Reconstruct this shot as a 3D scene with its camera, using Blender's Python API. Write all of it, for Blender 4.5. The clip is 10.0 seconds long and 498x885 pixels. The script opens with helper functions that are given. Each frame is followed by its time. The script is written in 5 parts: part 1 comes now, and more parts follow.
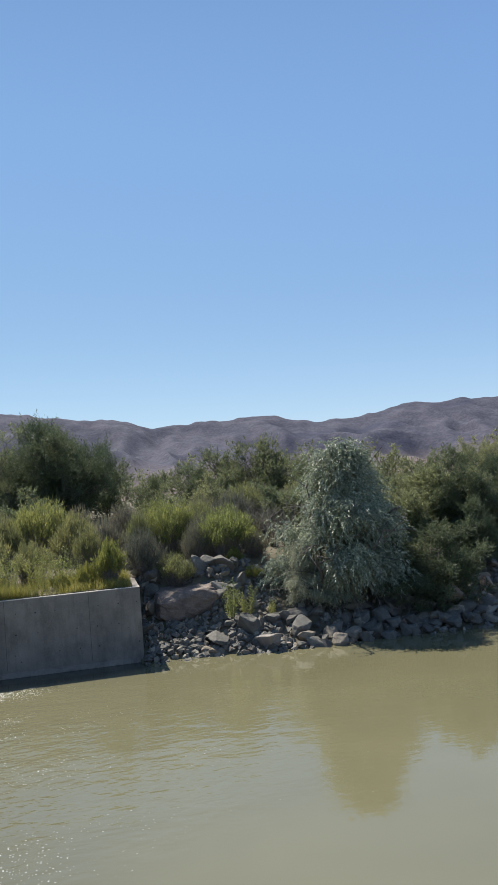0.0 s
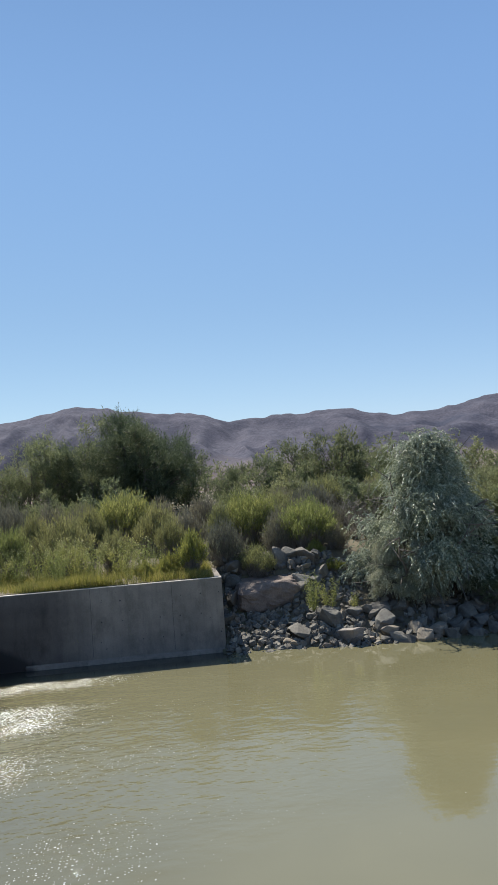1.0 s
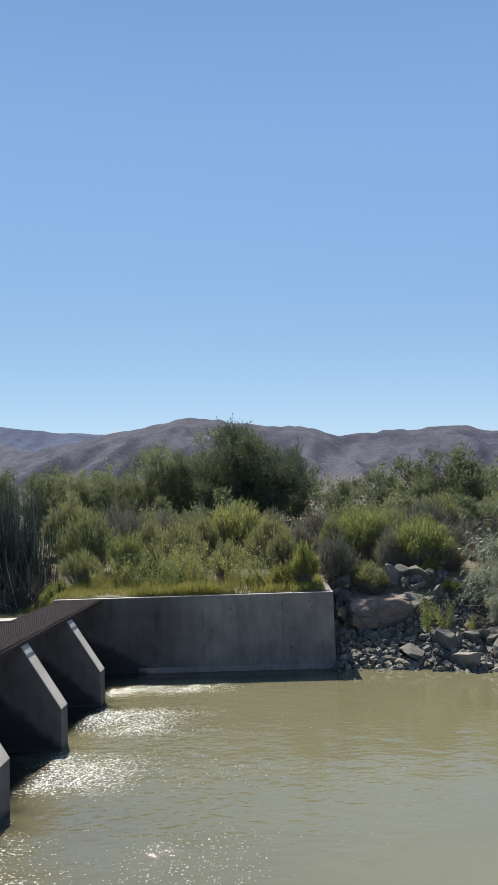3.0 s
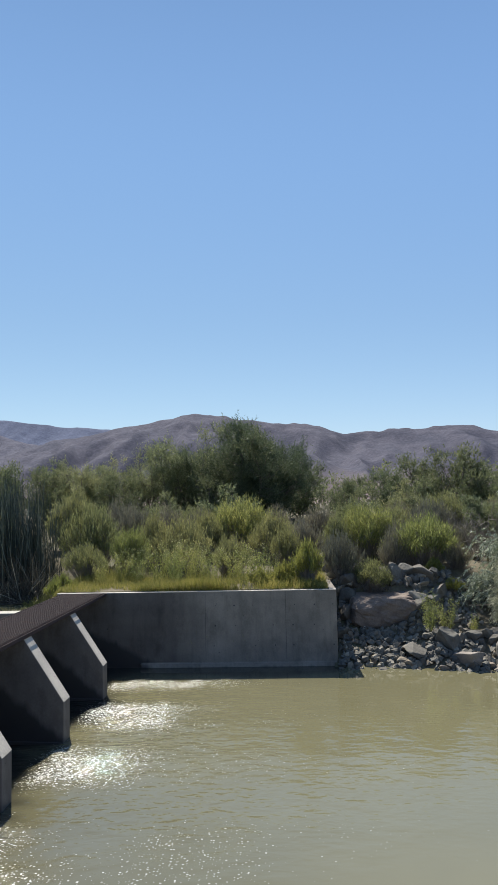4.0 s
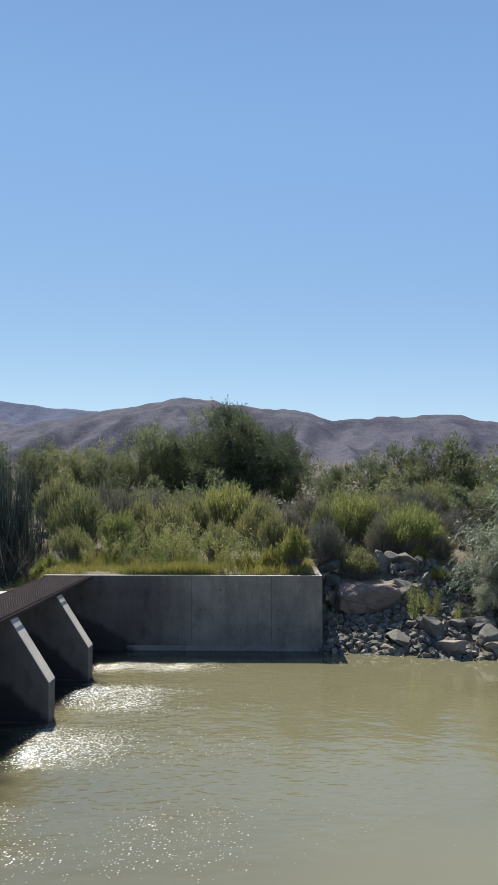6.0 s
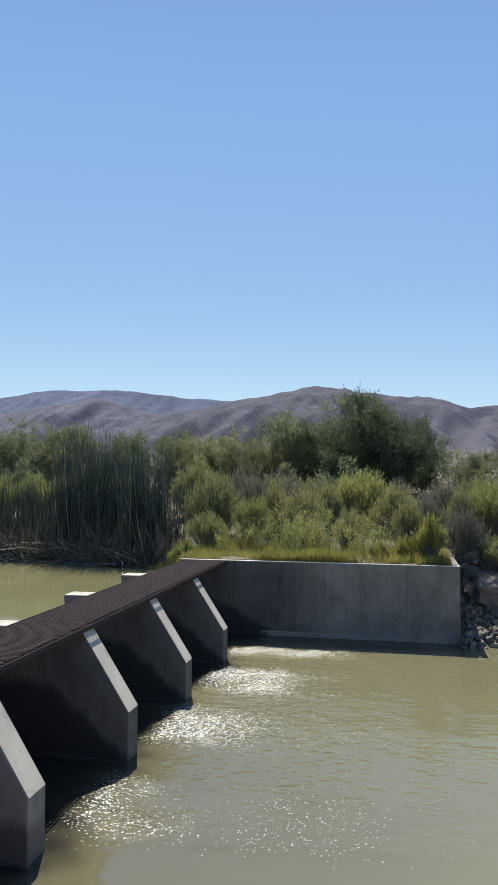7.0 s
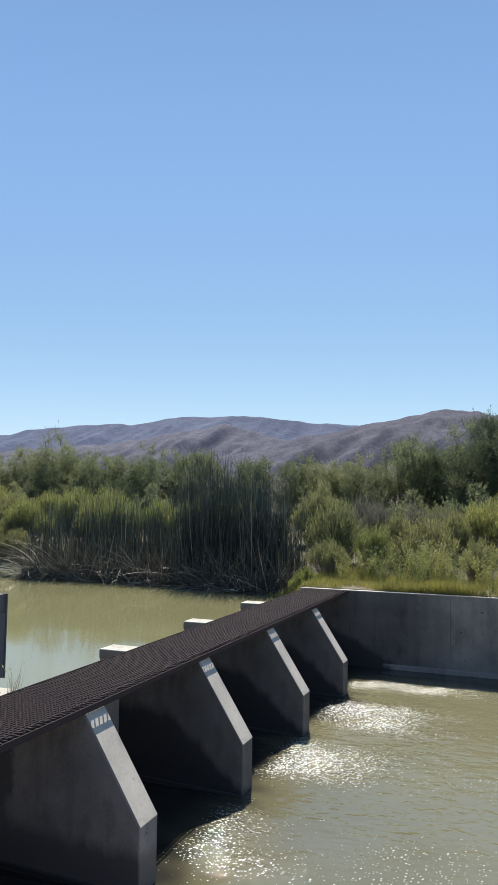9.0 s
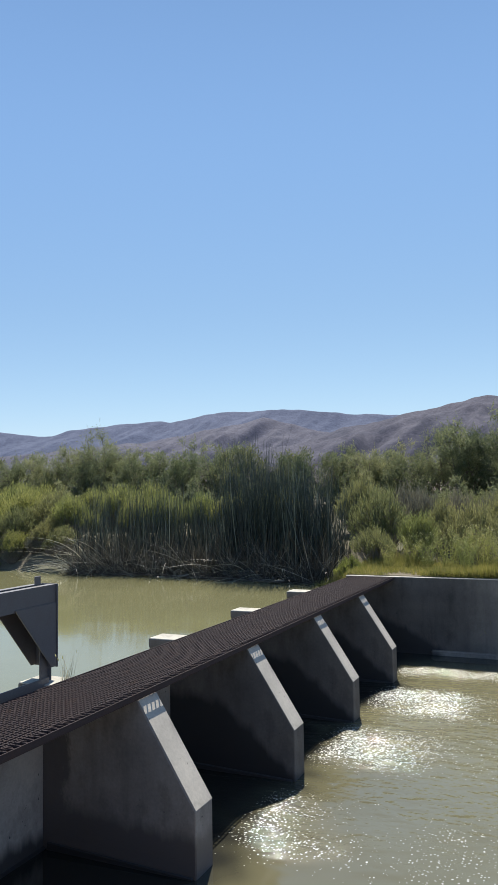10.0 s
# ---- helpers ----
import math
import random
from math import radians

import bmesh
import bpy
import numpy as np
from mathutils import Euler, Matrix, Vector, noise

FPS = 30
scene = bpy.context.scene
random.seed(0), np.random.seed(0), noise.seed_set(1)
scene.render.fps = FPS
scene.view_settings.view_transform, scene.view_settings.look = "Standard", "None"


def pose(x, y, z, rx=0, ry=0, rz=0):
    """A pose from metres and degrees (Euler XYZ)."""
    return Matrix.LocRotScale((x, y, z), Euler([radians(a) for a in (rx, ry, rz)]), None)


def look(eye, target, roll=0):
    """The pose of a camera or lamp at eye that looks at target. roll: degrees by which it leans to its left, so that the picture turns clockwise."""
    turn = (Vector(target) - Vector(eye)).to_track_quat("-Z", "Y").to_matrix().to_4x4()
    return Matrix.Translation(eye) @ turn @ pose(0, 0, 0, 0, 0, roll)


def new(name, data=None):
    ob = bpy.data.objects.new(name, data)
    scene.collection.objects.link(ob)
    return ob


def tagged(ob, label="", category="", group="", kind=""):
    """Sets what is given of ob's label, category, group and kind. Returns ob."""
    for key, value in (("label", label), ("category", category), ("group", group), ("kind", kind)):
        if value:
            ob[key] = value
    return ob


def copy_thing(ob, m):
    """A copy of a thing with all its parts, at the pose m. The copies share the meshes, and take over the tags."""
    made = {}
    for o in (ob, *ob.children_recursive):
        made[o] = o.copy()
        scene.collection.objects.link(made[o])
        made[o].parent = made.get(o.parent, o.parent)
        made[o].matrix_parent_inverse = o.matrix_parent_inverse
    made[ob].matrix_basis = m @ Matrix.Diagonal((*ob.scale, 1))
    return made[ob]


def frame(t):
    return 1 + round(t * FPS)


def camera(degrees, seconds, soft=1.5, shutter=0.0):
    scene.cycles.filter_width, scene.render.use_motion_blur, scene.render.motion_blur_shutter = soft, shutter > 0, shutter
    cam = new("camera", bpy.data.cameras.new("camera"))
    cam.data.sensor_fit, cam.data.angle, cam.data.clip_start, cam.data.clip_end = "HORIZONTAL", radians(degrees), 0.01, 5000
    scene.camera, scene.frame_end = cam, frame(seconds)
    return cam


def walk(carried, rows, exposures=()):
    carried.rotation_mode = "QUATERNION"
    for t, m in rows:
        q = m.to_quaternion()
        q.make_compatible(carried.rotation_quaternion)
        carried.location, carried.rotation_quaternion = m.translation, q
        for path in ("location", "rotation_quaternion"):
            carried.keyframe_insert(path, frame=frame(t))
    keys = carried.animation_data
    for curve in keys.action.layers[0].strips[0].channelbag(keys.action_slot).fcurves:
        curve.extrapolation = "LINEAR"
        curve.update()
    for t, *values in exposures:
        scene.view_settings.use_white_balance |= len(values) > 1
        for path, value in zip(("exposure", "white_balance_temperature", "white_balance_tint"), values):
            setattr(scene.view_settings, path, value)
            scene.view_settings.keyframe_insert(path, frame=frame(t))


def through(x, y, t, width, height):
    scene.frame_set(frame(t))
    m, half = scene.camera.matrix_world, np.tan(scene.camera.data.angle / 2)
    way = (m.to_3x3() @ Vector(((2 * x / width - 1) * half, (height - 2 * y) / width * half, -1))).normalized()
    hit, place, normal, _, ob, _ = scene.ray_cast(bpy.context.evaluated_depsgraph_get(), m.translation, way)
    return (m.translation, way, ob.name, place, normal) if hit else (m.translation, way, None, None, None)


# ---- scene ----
cam = camera(36.7, 10.0, soft=1.1)
PATH = [
    (0, (4.847, -19.561, 4.115), (5.272, -17.611, 4.24), -4.7),
    (0.5, (4.772, -19.464, 4.094), (5.08, -17.492, 4.217), -4.6),
    (1, (4.721, -19.385, 4.088), (4.946, -17.401, 4.21), -4.3),
    (1.5, (4.694, -19.34, 4.064), (4.84, -17.35, 4.196), -4.0),
    (2, (4.636, -19.302, 4.065), (4.706, -17.308, 4.21), -3.1),
    (2.5, (4.602, -19.301, 4.07), (4.597, -17.307, 4.232), -2.5),
    (3, (4.576, -19.296, 4.069), (4.512, -17.305, 4.242), -2.0),
    (4.5, (4.575, -19.312, 4.059), (4.513, -17.319, 4.217), -0.7),
    (5, (4.572, -19.333, 4.061), (4.543, -17.339, 4.211), 0.0),
    (6.3, (4.544, -19.31, 4.077), (4.474, -17.315, 4.198), -0.0),
    (6.5, (4.545, -19.313, 4.057), (4.41, -17.321, 4.176), -0.1),
    (7, (4.52, -19.22, 4.033), (4.125, -17.262, 4.127), 0.3),
    (7.5, (4.53, -19.101, 4.077), (3.876, -17.214, 4.184), 2.2),
    (8, (4.628, -19.067, 4.12), (3.905, -17.206, 4.24), 2.0),
    (8.5, (4.66, -19.018, 4.097), (3.949, -17.153, 4.232), 1.2),
    (9, (4.666, -19.075, 4.109), (3.949, -17.215, 4.266), 0.7),
    (9.5, (4.67, -19.084, 4.109), (3.926, -17.235, 4.277), -0.0),
    (10, (4.634, -19.067, 4.005), (3.819, -17.246, 4.146), -1.0),
]
walk(cam, [(t, look(eye, target, roll)) for t, eye, target, roll in PATH], [(0, 0.70), (6.5, 0.72), (8.2, 0.81), (10, 0.77)])

# ---- world, sun ----
SUN = Vector((-0.207, 0.58, 0.788)).normalized()
world = bpy.data.worlds.new("sky_world")
scene.world = world
world.use_nodes = True
wn = world.node_tree.nodes
sky = wn.new("ShaderNodeTexSky")
sky.sky_type, sky.sun_disc = "NISHITA", False
sky.sun_elevation, sky.sun_rotation = math.asin(SUN.z), math.atan2(SUN.x, SUN.y)
sky.altitude, sky.air_density, sky.dust_density, sky.ozone_density = 1300, 1.2, 0.0, 2.6
wn["Background"].inputs["Strength"].default_value = 0.0593
softer = wn.new("ShaderNodeVectorMath")
softer.operation = "MULTIPLY_ADD"
softer.inputs[1].default_value = (0.665, 0.55, 0.24)
softer.inputs[2].default_value = (1.22, 2.66, 6.55)
world.node_tree.links.new(sky.outputs["Color"], softer.inputs[0])
# a clear sky deepens towards the zenith
height = wn.new("ShaderNodeSeparateXYZ")
world.node_tree.links.new(wn.new("ShaderNodeTexCoord").outputs["Generated"], height.inputs[0])
deepen = wn.new("ShaderNodeMapRange")
deepen.interpolation_type = "SMOOTHSTEP"
for socket, value in zip(deepen.inputs[1:5], (0.40, 1.0, 1.0, 0.5)):
    socket.default_value = value
world.node_tree.links.new(height.outputs["Z"], deepen.inputs[0])
clear_sky = wn.new("ShaderNodeVectorMath")
clear_sky.operation = "SCALE"
world.node_tree.links.new(softer.outputs["Vector"], clear_sky.inputs[0])
# and pales in the haze over the horizon
haze = wn.new("ShaderNodeMapRange")
haze.interpolation_type = "SMOOTHSTEP"
for socket, value in zip(haze.inputs[1:5], (0.02, 0.26, 1.13, 1.0)):
    socket.default_value = value
world.node_tree.links.new(height.outputs["Z"], haze.inputs[0])
paling = wn.new("ShaderNodeMath")
paling.operation = "MULTIPLY"
world.node_tree.links.new(deepen.outputs[0], paling.inputs[0])
world.node_tree.links.new(haze.outputs[0], paling.inputs[1])
world.node_tree.links.new(paling.outputs[0], clear_sky.inputs["Scale"])
world.node_tree.links.new(clear_sky.outputs["Vector"], wn["Background"].inputs["Color"])
sun_data = bpy.data.lights.new("sun", "SUN")
sun_data.energy, sun_data.angle, sun_data.color = 5.0, radians(0.53), (1.0, 0.95, 0.86)
sun = new("sun", sun_data)
sun.matrix_world = look(SUN * 60, (0, 0, 0))

# ---- helpers of this scene ----
rng = np.random.default_rng(7)


def raw_mesh(name, verts, faces, material, smooth=False):
    """A mesh from arrays of corners and of equal-sided faces."""
    verts, faces = np.asarray(verts, np.float32).reshape(-1, 3), np.asarray(faces, np.int32)
    me = bpy.data.meshes.new(name)
    n, k = faces.shape
    me.vertices.add(len(verts))
    me.vertices.foreach_set("co", verts.ravel())
    me.loops.add(n * k)
    me.loops.foreach_set("vertex_index", faces.ravel())
    me.polygons.add(n)
    me.polygons.foreach_set("loop_start", np.arange(0, n * k, k, dtype=np.int32))
    me.polygons.foreach_set("use_smooth", np.full(n, smooth))
    me.update(calc_edges=True)
    me.materials.append(material)
    return me


def piece(name, me, parent=None, label=""):
    ob = new(name, me)
    ob.parent = parent
    return tagged(ob, label)


def part(name, bm, material, parent=None, label=""):
    me = bpy.data.meshes.new(name)
    bm.to_mesh(me)
    bm.free()
    me.materials.append(material)
    return piece(name, me, parent, label)


def box(bm, x0, x1, y0, y1, z0, z1):
    m = Matrix.Translation(((x0 + x1) / 2, (y0 + y1) / 2, (z0 + z1) / 2)) @ Matrix.Diagonal((x1 - x0, y1 - y0, z1 - z0, 1))
    return bmesh.ops.create_cube(bm, size=1, matrix=m)["verts"]


def bevel(bm, width, segments=1):
    bmesh.ops.bevel(bm, geom=list(bm.edges), offset=width, segments=segments, affect="EDGES", clamp_overlap=True)


def prism(bm, outline, y0, y1):
    """A closed outline in x and z, drawn out along y."""
    a = [bm.verts.new((x, y0, z)) for x, z in outline]
    b = [bm.verts.new((x, y1, z)) for x, z in outline]
    bm.faces.new(a)
    bm.faces.new(b[::-1])
    for i in range(len(a)):
        j = (i + 1) % len(a)
        bm.faces.new((a[j], a[i], b[i], b[j]))
    bmesh.ops.recalc_face_normals(bm, faces=bm.faces)


def unit(v):
    return v / np.maximum(np.linalg.norm(v, axis=-1, keepdims=True), 1e-9)


def leaves(base, way, length, width, g):
    """Lozenge leaves: one quad each."""
    side = unit(np.cross(way, g.normal(size=base.shape)))
    l, w = np.asarray(length)[:, None], np.asarray(width)[:, None] / 2
    v = np.stack([base, base + way * l * 0.45 + side * w, base + way * l, base + way * l * 0.45 - side * w], 1)
    return v.reshape(-1, 3), np.arange(4 * len(base)).reshape(-1, 4)


def slivers(base, way, length, width, g):
    """Fine pointed leaves: one triangle each."""
    side = unit(np.cross(way, g.normal(size=base.shape))) * np.asarray(width)[:, None] / 2
    v = np.stack([base - side, base + side, base + way * np.asarray(length)[:, None]], 1)
    return v.reshape(-1, 3), np.arange(3 * len(base)).reshape(-1, 3)


def blades(base, way, length, width, bend, g, segs=3):
    """Narrow blades that taper and bend: segs quads each."""
    side = unit(np.cross(way, g.normal(size=base.shape)))
    out = []
    for s in np.linspace(0, 1, segs + 1):
        c = base + way * length[:, None] * s + bend * length[:, None] * s * s
        w = (width * (1 - 0.85 * s) / 2)[:, None]
        out += [c - side * w, c + side * w]
    v = np.stack(out, 1)
    k = 2 * (segs + 1)
    f = np.array([[2 * i, 2 * i + 1, 2 * i + 3, 2 * i + 2] for i in range(segs)])
    return v.reshape(-1, 3), (np.arange(len(base))[:, None, None] * k + f).reshape(-1, 4)


def tubes(lines, radii, sides=5):
    """Tapered tubes round polylines; all in one pair of arrays."""
    vs, fs, n = [], [], 0
    ang = np.linspace(0, 2 * np.pi, sides, endpoint=False)
    for line, (r0, r1) in zip(lines, radii):
        line = np.asarray(line, float)
        t = unit(np.gradient(line, axis=0))
        a = unit(np.cross(t, [0.31, 0.17, 0.93]) + 1e-6)
        b = np.cross(t, a)
        r = np.linspace(r0, r1, len(line))[:, None, None]
        vs.append((line[:, None] + r * (a[:, None] * np.cos(ang)[:, None] + b[:, None] * np.sin(ang)[:, None])).reshape(-1, 3))
        for i in range(len(line) - 1):
            for j in range(sides):
                k = (j + 1) % sides
                fs.append((n + i * sides + j, n + i * sides + k, n + (i + 1) * sides + k, n + (i + 1) * sides + j))
        n += len(line) * sides
    return np.concatenate(vs), np.array(fs)


def joined(*sets):
    vs, fs, n = [], [], 0
    for v, f in sets:
        vs.append(v)
        fs.append(f + n)
        n += len(v)
    return np.concatenate(vs), np.concatenate(fs)


def rough(x, y, seed, waves=((0.9, 1.0), (2.1, 0.5), (4.7, 0.25))):
    """Smooth irregular heights from crossed, warped waves, about -1 to 1."""
    g = np.random.default_rng(seed)
    out = 0
    for k, a in waves:
        for _ in range(4):
            th, ph, ps = g.uniform(0, 6.28, 3)
            wx = x + 0.6 / k * np.sin(k * 0.7 * y + ps)
            wy = y + 0.6 / k * np.sin(k * 0.8 * x + ph)
            out = out + a / 2.2 * np.sin(k * (np.cos(th) * wx + np.sin(th) * wy) + ph)
    return out


# ---- materials ----
def material(name):
    m = bpy.data.materials.new(name)
    m.use_nodes = True
    nt = m.node_tree
    return m, nt, nt.nodes["Principled BSDF"], nt.nodes["Material Output"]


def node(nt, kind, **values):
    n = nt.nodes.new(kind)
    for key, value in values.items():
        n.inputs[key.replace("_", " ")].default_value = value
    return n


def ramp(nt, source, stops):
    r = nt.nodes.new("ShaderNodeValToRGB")
    while len(r.color_ramp.elements) < len(stops):
        r.color_ramp.elements.new(0.5)
    for e, (p, c) in zip(r.color_ramp.elements, stops):
        e.position, e.color = p, (*c, 1) if len(c) == 3 else c
    nt.links.new(source, r.inputs["Fac"])
    return r.outputs["Color"]


def mixed(nt, fac, a, b, mode="MIX"):
    m = nt.nodes.new("ShaderNodeMix")
    m.data_type, m.blend_type = "RGBA", mode
    for socket, v in ((m.inputs["Factor"], fac), (m.inputs["A"], a), (m.inputs["B"], b)):
        if isinstance(v, (int, float)):
            socket.default_value = v
        elif isinstance(v, tuple):
            socket.default_value = (*v, 1)
        else:
            nt.links.new(v, socket)
    return m.outputs["Result"]


def maths(nt, op, a, b=0.0, clamp=False):
    m = nt.nodes.new("ShaderNodeMath")
    m.operation, m.use_clamp = op, clamp
    for socket, v in zip(m.inputs, (a, b)):
        if isinstance(v, (int, float)):
            socket.default_value = v
        else:
            nt.links.new(v, socket)
    return m.outputs[0]


def noise_of(nt, scale, detail=4.0, rough_=0.55, coords=None, stretch=None):
    n = node(nt, "ShaderNodeTexNoise", Scale=scale, Detail=detail, Roughness=rough_)
    if coords is None:
        coords = nt.nodes.new("ShaderNodeTexCoord").outputs["Object"]
    if stretch:
        mp = nt.nodes.new("ShaderNodeMapping")
        mp.inputs["Scale"].default_value = stretch
        nt.links.new(coords, mp.inputs["Vector"])
        coords = mp.outputs["Vector"]
    nt.links.new(coords, n.inputs["Vector"])
    return n.outputs["Fac"]


def bump(nt, bsdf, height, strength, distance=0.02):
    b = node(nt, "ShaderNodeBump", Strength=strength, Distance=distance)
    nt.links.new(height, b.inputs["Height"])
    nt.links.new(b.outputs["Normal"], bsdf.inputs["Normal"])
    return b


def leaf_material(name, stops, through=0.35, roughness=0.6):
    """Leaves that differ one by one and let light through."""
    m, nt, p, out = material(name)
    geo = nt.nodes.new("ShaderNodeNewGeometry")
    col = ramp(nt, geo.outputs["Random Per Island"], stops)
    info = nt.nodes.new("ShaderNodeObjectInfo")
    tint = ramp(nt, info.outputs["Random"], [(0, (0.78, 0.84, 0.8)), (1, (1.1, 1.05, 0.95))])
    patch = ramp(nt, noise_of(nt, 1.6, 2), [(0.3, (0.72, 0.75, 0.8)), (0.7, (1.15, 1.1, 1.0))])
    col = mixed(nt, 1.0, mixed(nt, 1.0, col, tint, "MULTIPLY"), patch, "MULTIPLY")
    nt.links.new(col, p.inputs["Base Color"])
    p.inputs["Roughness"].default_value = roughness
    p.inputs["Specular IOR Level"].default_value = 0.3
    tr = nt.nodes.new("ShaderNodeBsdfTranslucent")
    nt.links.new(col, tr.inputs["Color"])
    mx = nt.nodes.new("ShaderNodeMixShader")
    mx.inputs["Fac"].default_value = through
    nt.links.new(p.outputs[0], mx.inputs[1])
    nt.links.new(tr.outputs[0], mx.inputs[2])
    nt.links.new(mx.outputs[0], out.inputs["Surface"])
    return m


def bark_material(name, a, b):
    m, nt, p, _ = material(name)
    n = noise_of(nt, 9, 5, stretch=(1, 1, 0.25))
    nt.links.new(ramp(nt, n, [(0.3, a), (0.7, b)]), p.inputs["Base Color"])
    p.inputs["Roughness"].default_value = 0.9
    bump(nt, p, n, 0.6)
    return m


def rock_material(name, stops):
    m, nt, p, _ = material(name)
    info = nt.nodes.new("ShaderNodeObjectInfo")
    geo = nt.nodes.new("ShaderNodeNewGeometry")
    who = maths(nt, "FRACT", maths(nt, "ADD", info.outputs["Random"], geo.outputs["Random Per Island"]))
    col = ramp(nt, who, stops)
    big = noise_of(nt, 3.0, 6, 0.65)
    fine = noise_of(nt, 30, 5, 0.7)
    col = mixed(nt, 1.0, col, ramp(nt, big, [(0.3, (0.6, 0.58, 0.58)), (0.55, (1, 1, 1)), (0.75, (1.25, 1.18, 1.08))]), "MULTIPLY")
    col = mixed(nt, 0.6, col, ramp(nt, fine, [(0.3, (0.65, 0.65, 0.65)), (0.7, (1.2, 1.2, 1.2))]), "MULTIPLY")
    nt.links.new(col, p.inputs["Base Color"])
    p.inputs["Roughness"].default_value = 0.85
    bump(nt, p, maths(nt, "ADD", big, maths(nt, "MULTIPLY", fine, 0.35)), 0.7, 0.05)
    return m


def concrete_material(name, base, stain, line=-0.3, film=(0.036, 0.034, 0.033), fall=0.85, seep=None, spots=0.5, pour=None):
    """Grey cast concrete: form marks, streaks, and a wet dark stain, deepened by painted shade, beside the spill."""
    m, nt, p, _ = material(name)
    tc = nt.nodes.new("ShaderNodeTexCoord")
    big = noise_of(nt, 1.1, 5, 0.6)
    fine = noise_of(nt, 26, 6, 0.7)
    run = noise_of(nt, 5, 4, 0.6, stretch=(1.0, 1.0, 0.10))
    col = mixed(nt, 1.0, base, ramp(nt, big, [(0.3, (0.66, 0.655, 0.65)), (0.7, (1.15, 1.14, 1.10))]), "MULTIPLY")
    col = mixed(nt, 0.7, col, ramp(nt, fine, [(0.3, (0.82, 0.82, 0.82)), (0.7, (1.12, 1.12, 1.12))]), "MULTIPLY")
    col = mixed(nt, 0.8, col, ramp(nt, run, [(0.30, (0.78, 0.77, 0.76)), (0.48, (1, 1, 1)), (0.75, (1.04, 1.04, 1.03))]), "MULTIPLY")
    sep = nt.nodes.new("ShaderNodeSeparateXYZ")
    nt.links.new(tc.outputs["Object"], sep.inputs[0])
    if pour is not None:
        # the first pour, before the joint, is a darker mix with damp streaks
        older = ramp(nt, maths(nt, "ADD", maths(nt, "MULTIPLY", maths(nt, "SUBTRACT", pour, sep.outputs["X"]), 1.1), maths(nt, "MULTIPLY", maths(nt, "SUBTRACT", run, 0.5), 1.6)), [(0.0, (1, 1, 1)), (1.0, (0.52, 0.51, 0.52))])
        col = mixed(nt, 1.0, col, older, "MULTIPLY")
    # algae, wet film and bay shade in one black: highest at crest, falling downstream
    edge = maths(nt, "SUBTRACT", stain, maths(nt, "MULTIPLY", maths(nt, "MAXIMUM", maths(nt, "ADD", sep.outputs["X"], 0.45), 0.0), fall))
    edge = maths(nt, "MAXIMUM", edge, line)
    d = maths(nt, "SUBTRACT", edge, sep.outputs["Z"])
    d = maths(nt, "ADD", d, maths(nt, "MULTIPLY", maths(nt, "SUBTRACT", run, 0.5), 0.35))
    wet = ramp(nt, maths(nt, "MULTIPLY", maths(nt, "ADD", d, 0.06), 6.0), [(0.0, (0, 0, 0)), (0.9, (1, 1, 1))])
    # mottled grime, and pitting where the skin has broken away
    grime = noise_of(nt, 2.3, 6, 0.72, stretch=(1.0, 1.0, 0.55))
    col = mixed(nt, ramp(nt, grime, [(0.50, (0, 0, 0)), (0.66, (spots, spots, spots))]), col, mixed(nt, 1.0, col, (0.48, 0.46, 0.45), "MULTIPLY"))
    pit = noise_of(nt, 13, 3, 0.5)
    col = mixed(nt, ramp(nt, pit, [(0.70, (0, 0, 0)), (0.74, (0.8, 0.8, 0.8))]), col, (0.05, 0.046, 0.043))
    if seep is not None:
        # a dark seep running down the corner
        away = maths(nt, "ABSOLUTE", maths(nt, "SUBTRACT", sep.outputs["X"], seep))
        wide = maths(nt, "MULTIPLY", noise_of(nt, 3.4, 5, 0.75, stretch=(1.0, 1.0, 0.5)), 0.52)
        dark = ramp(nt, maths(nt, "MULTIPLY", maths(nt, "SUBTRACT", wide, away), 6.0), [(0.0, (0, 0, 0)), (0.5, (0.85, 0.85, 0.85))])
        col = mixed(nt, dark, col, film)
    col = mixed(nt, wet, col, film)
    nt.links.new(col, p.inputs["Base Color"])
    r = mixed(nt, wet, (0.85, 0.85, 0.85), (0.45, 0.45, 0.45))
    nt.links.new(r, p.inputs["Roughness"])
    bump(nt, p, maths(nt, "ADD", fine, big), 0.25, 0.01)
    return m


def ground_material():
    m, nt, p, _ = material("dry_soil")
    big = noise_of(nt, 0.25, 6, 0.6)
    fine = noise_of(nt, 7, 6, 0.7)
    col = ramp(nt, big, [(0.3, (0.10, 0.085, 0.055)), (0.5, (0.145, 0.12, 0.075)), (0.7, (0.085, 0.09, 0.045))])
    col = mixed(nt, 0.7, col, ramp(nt, fine, [(0.3, (0.6, 0.6, 0.6)), (0.7, (1.25, 1.25, 1.25))]), "MULTIPLY")
    nt.links.new(col, p.inputs["Base Color"])
    p.inputs["Roughness"].default_value = 0.95
    bump(nt, p, fine, 0.8, 0.05)
    return m


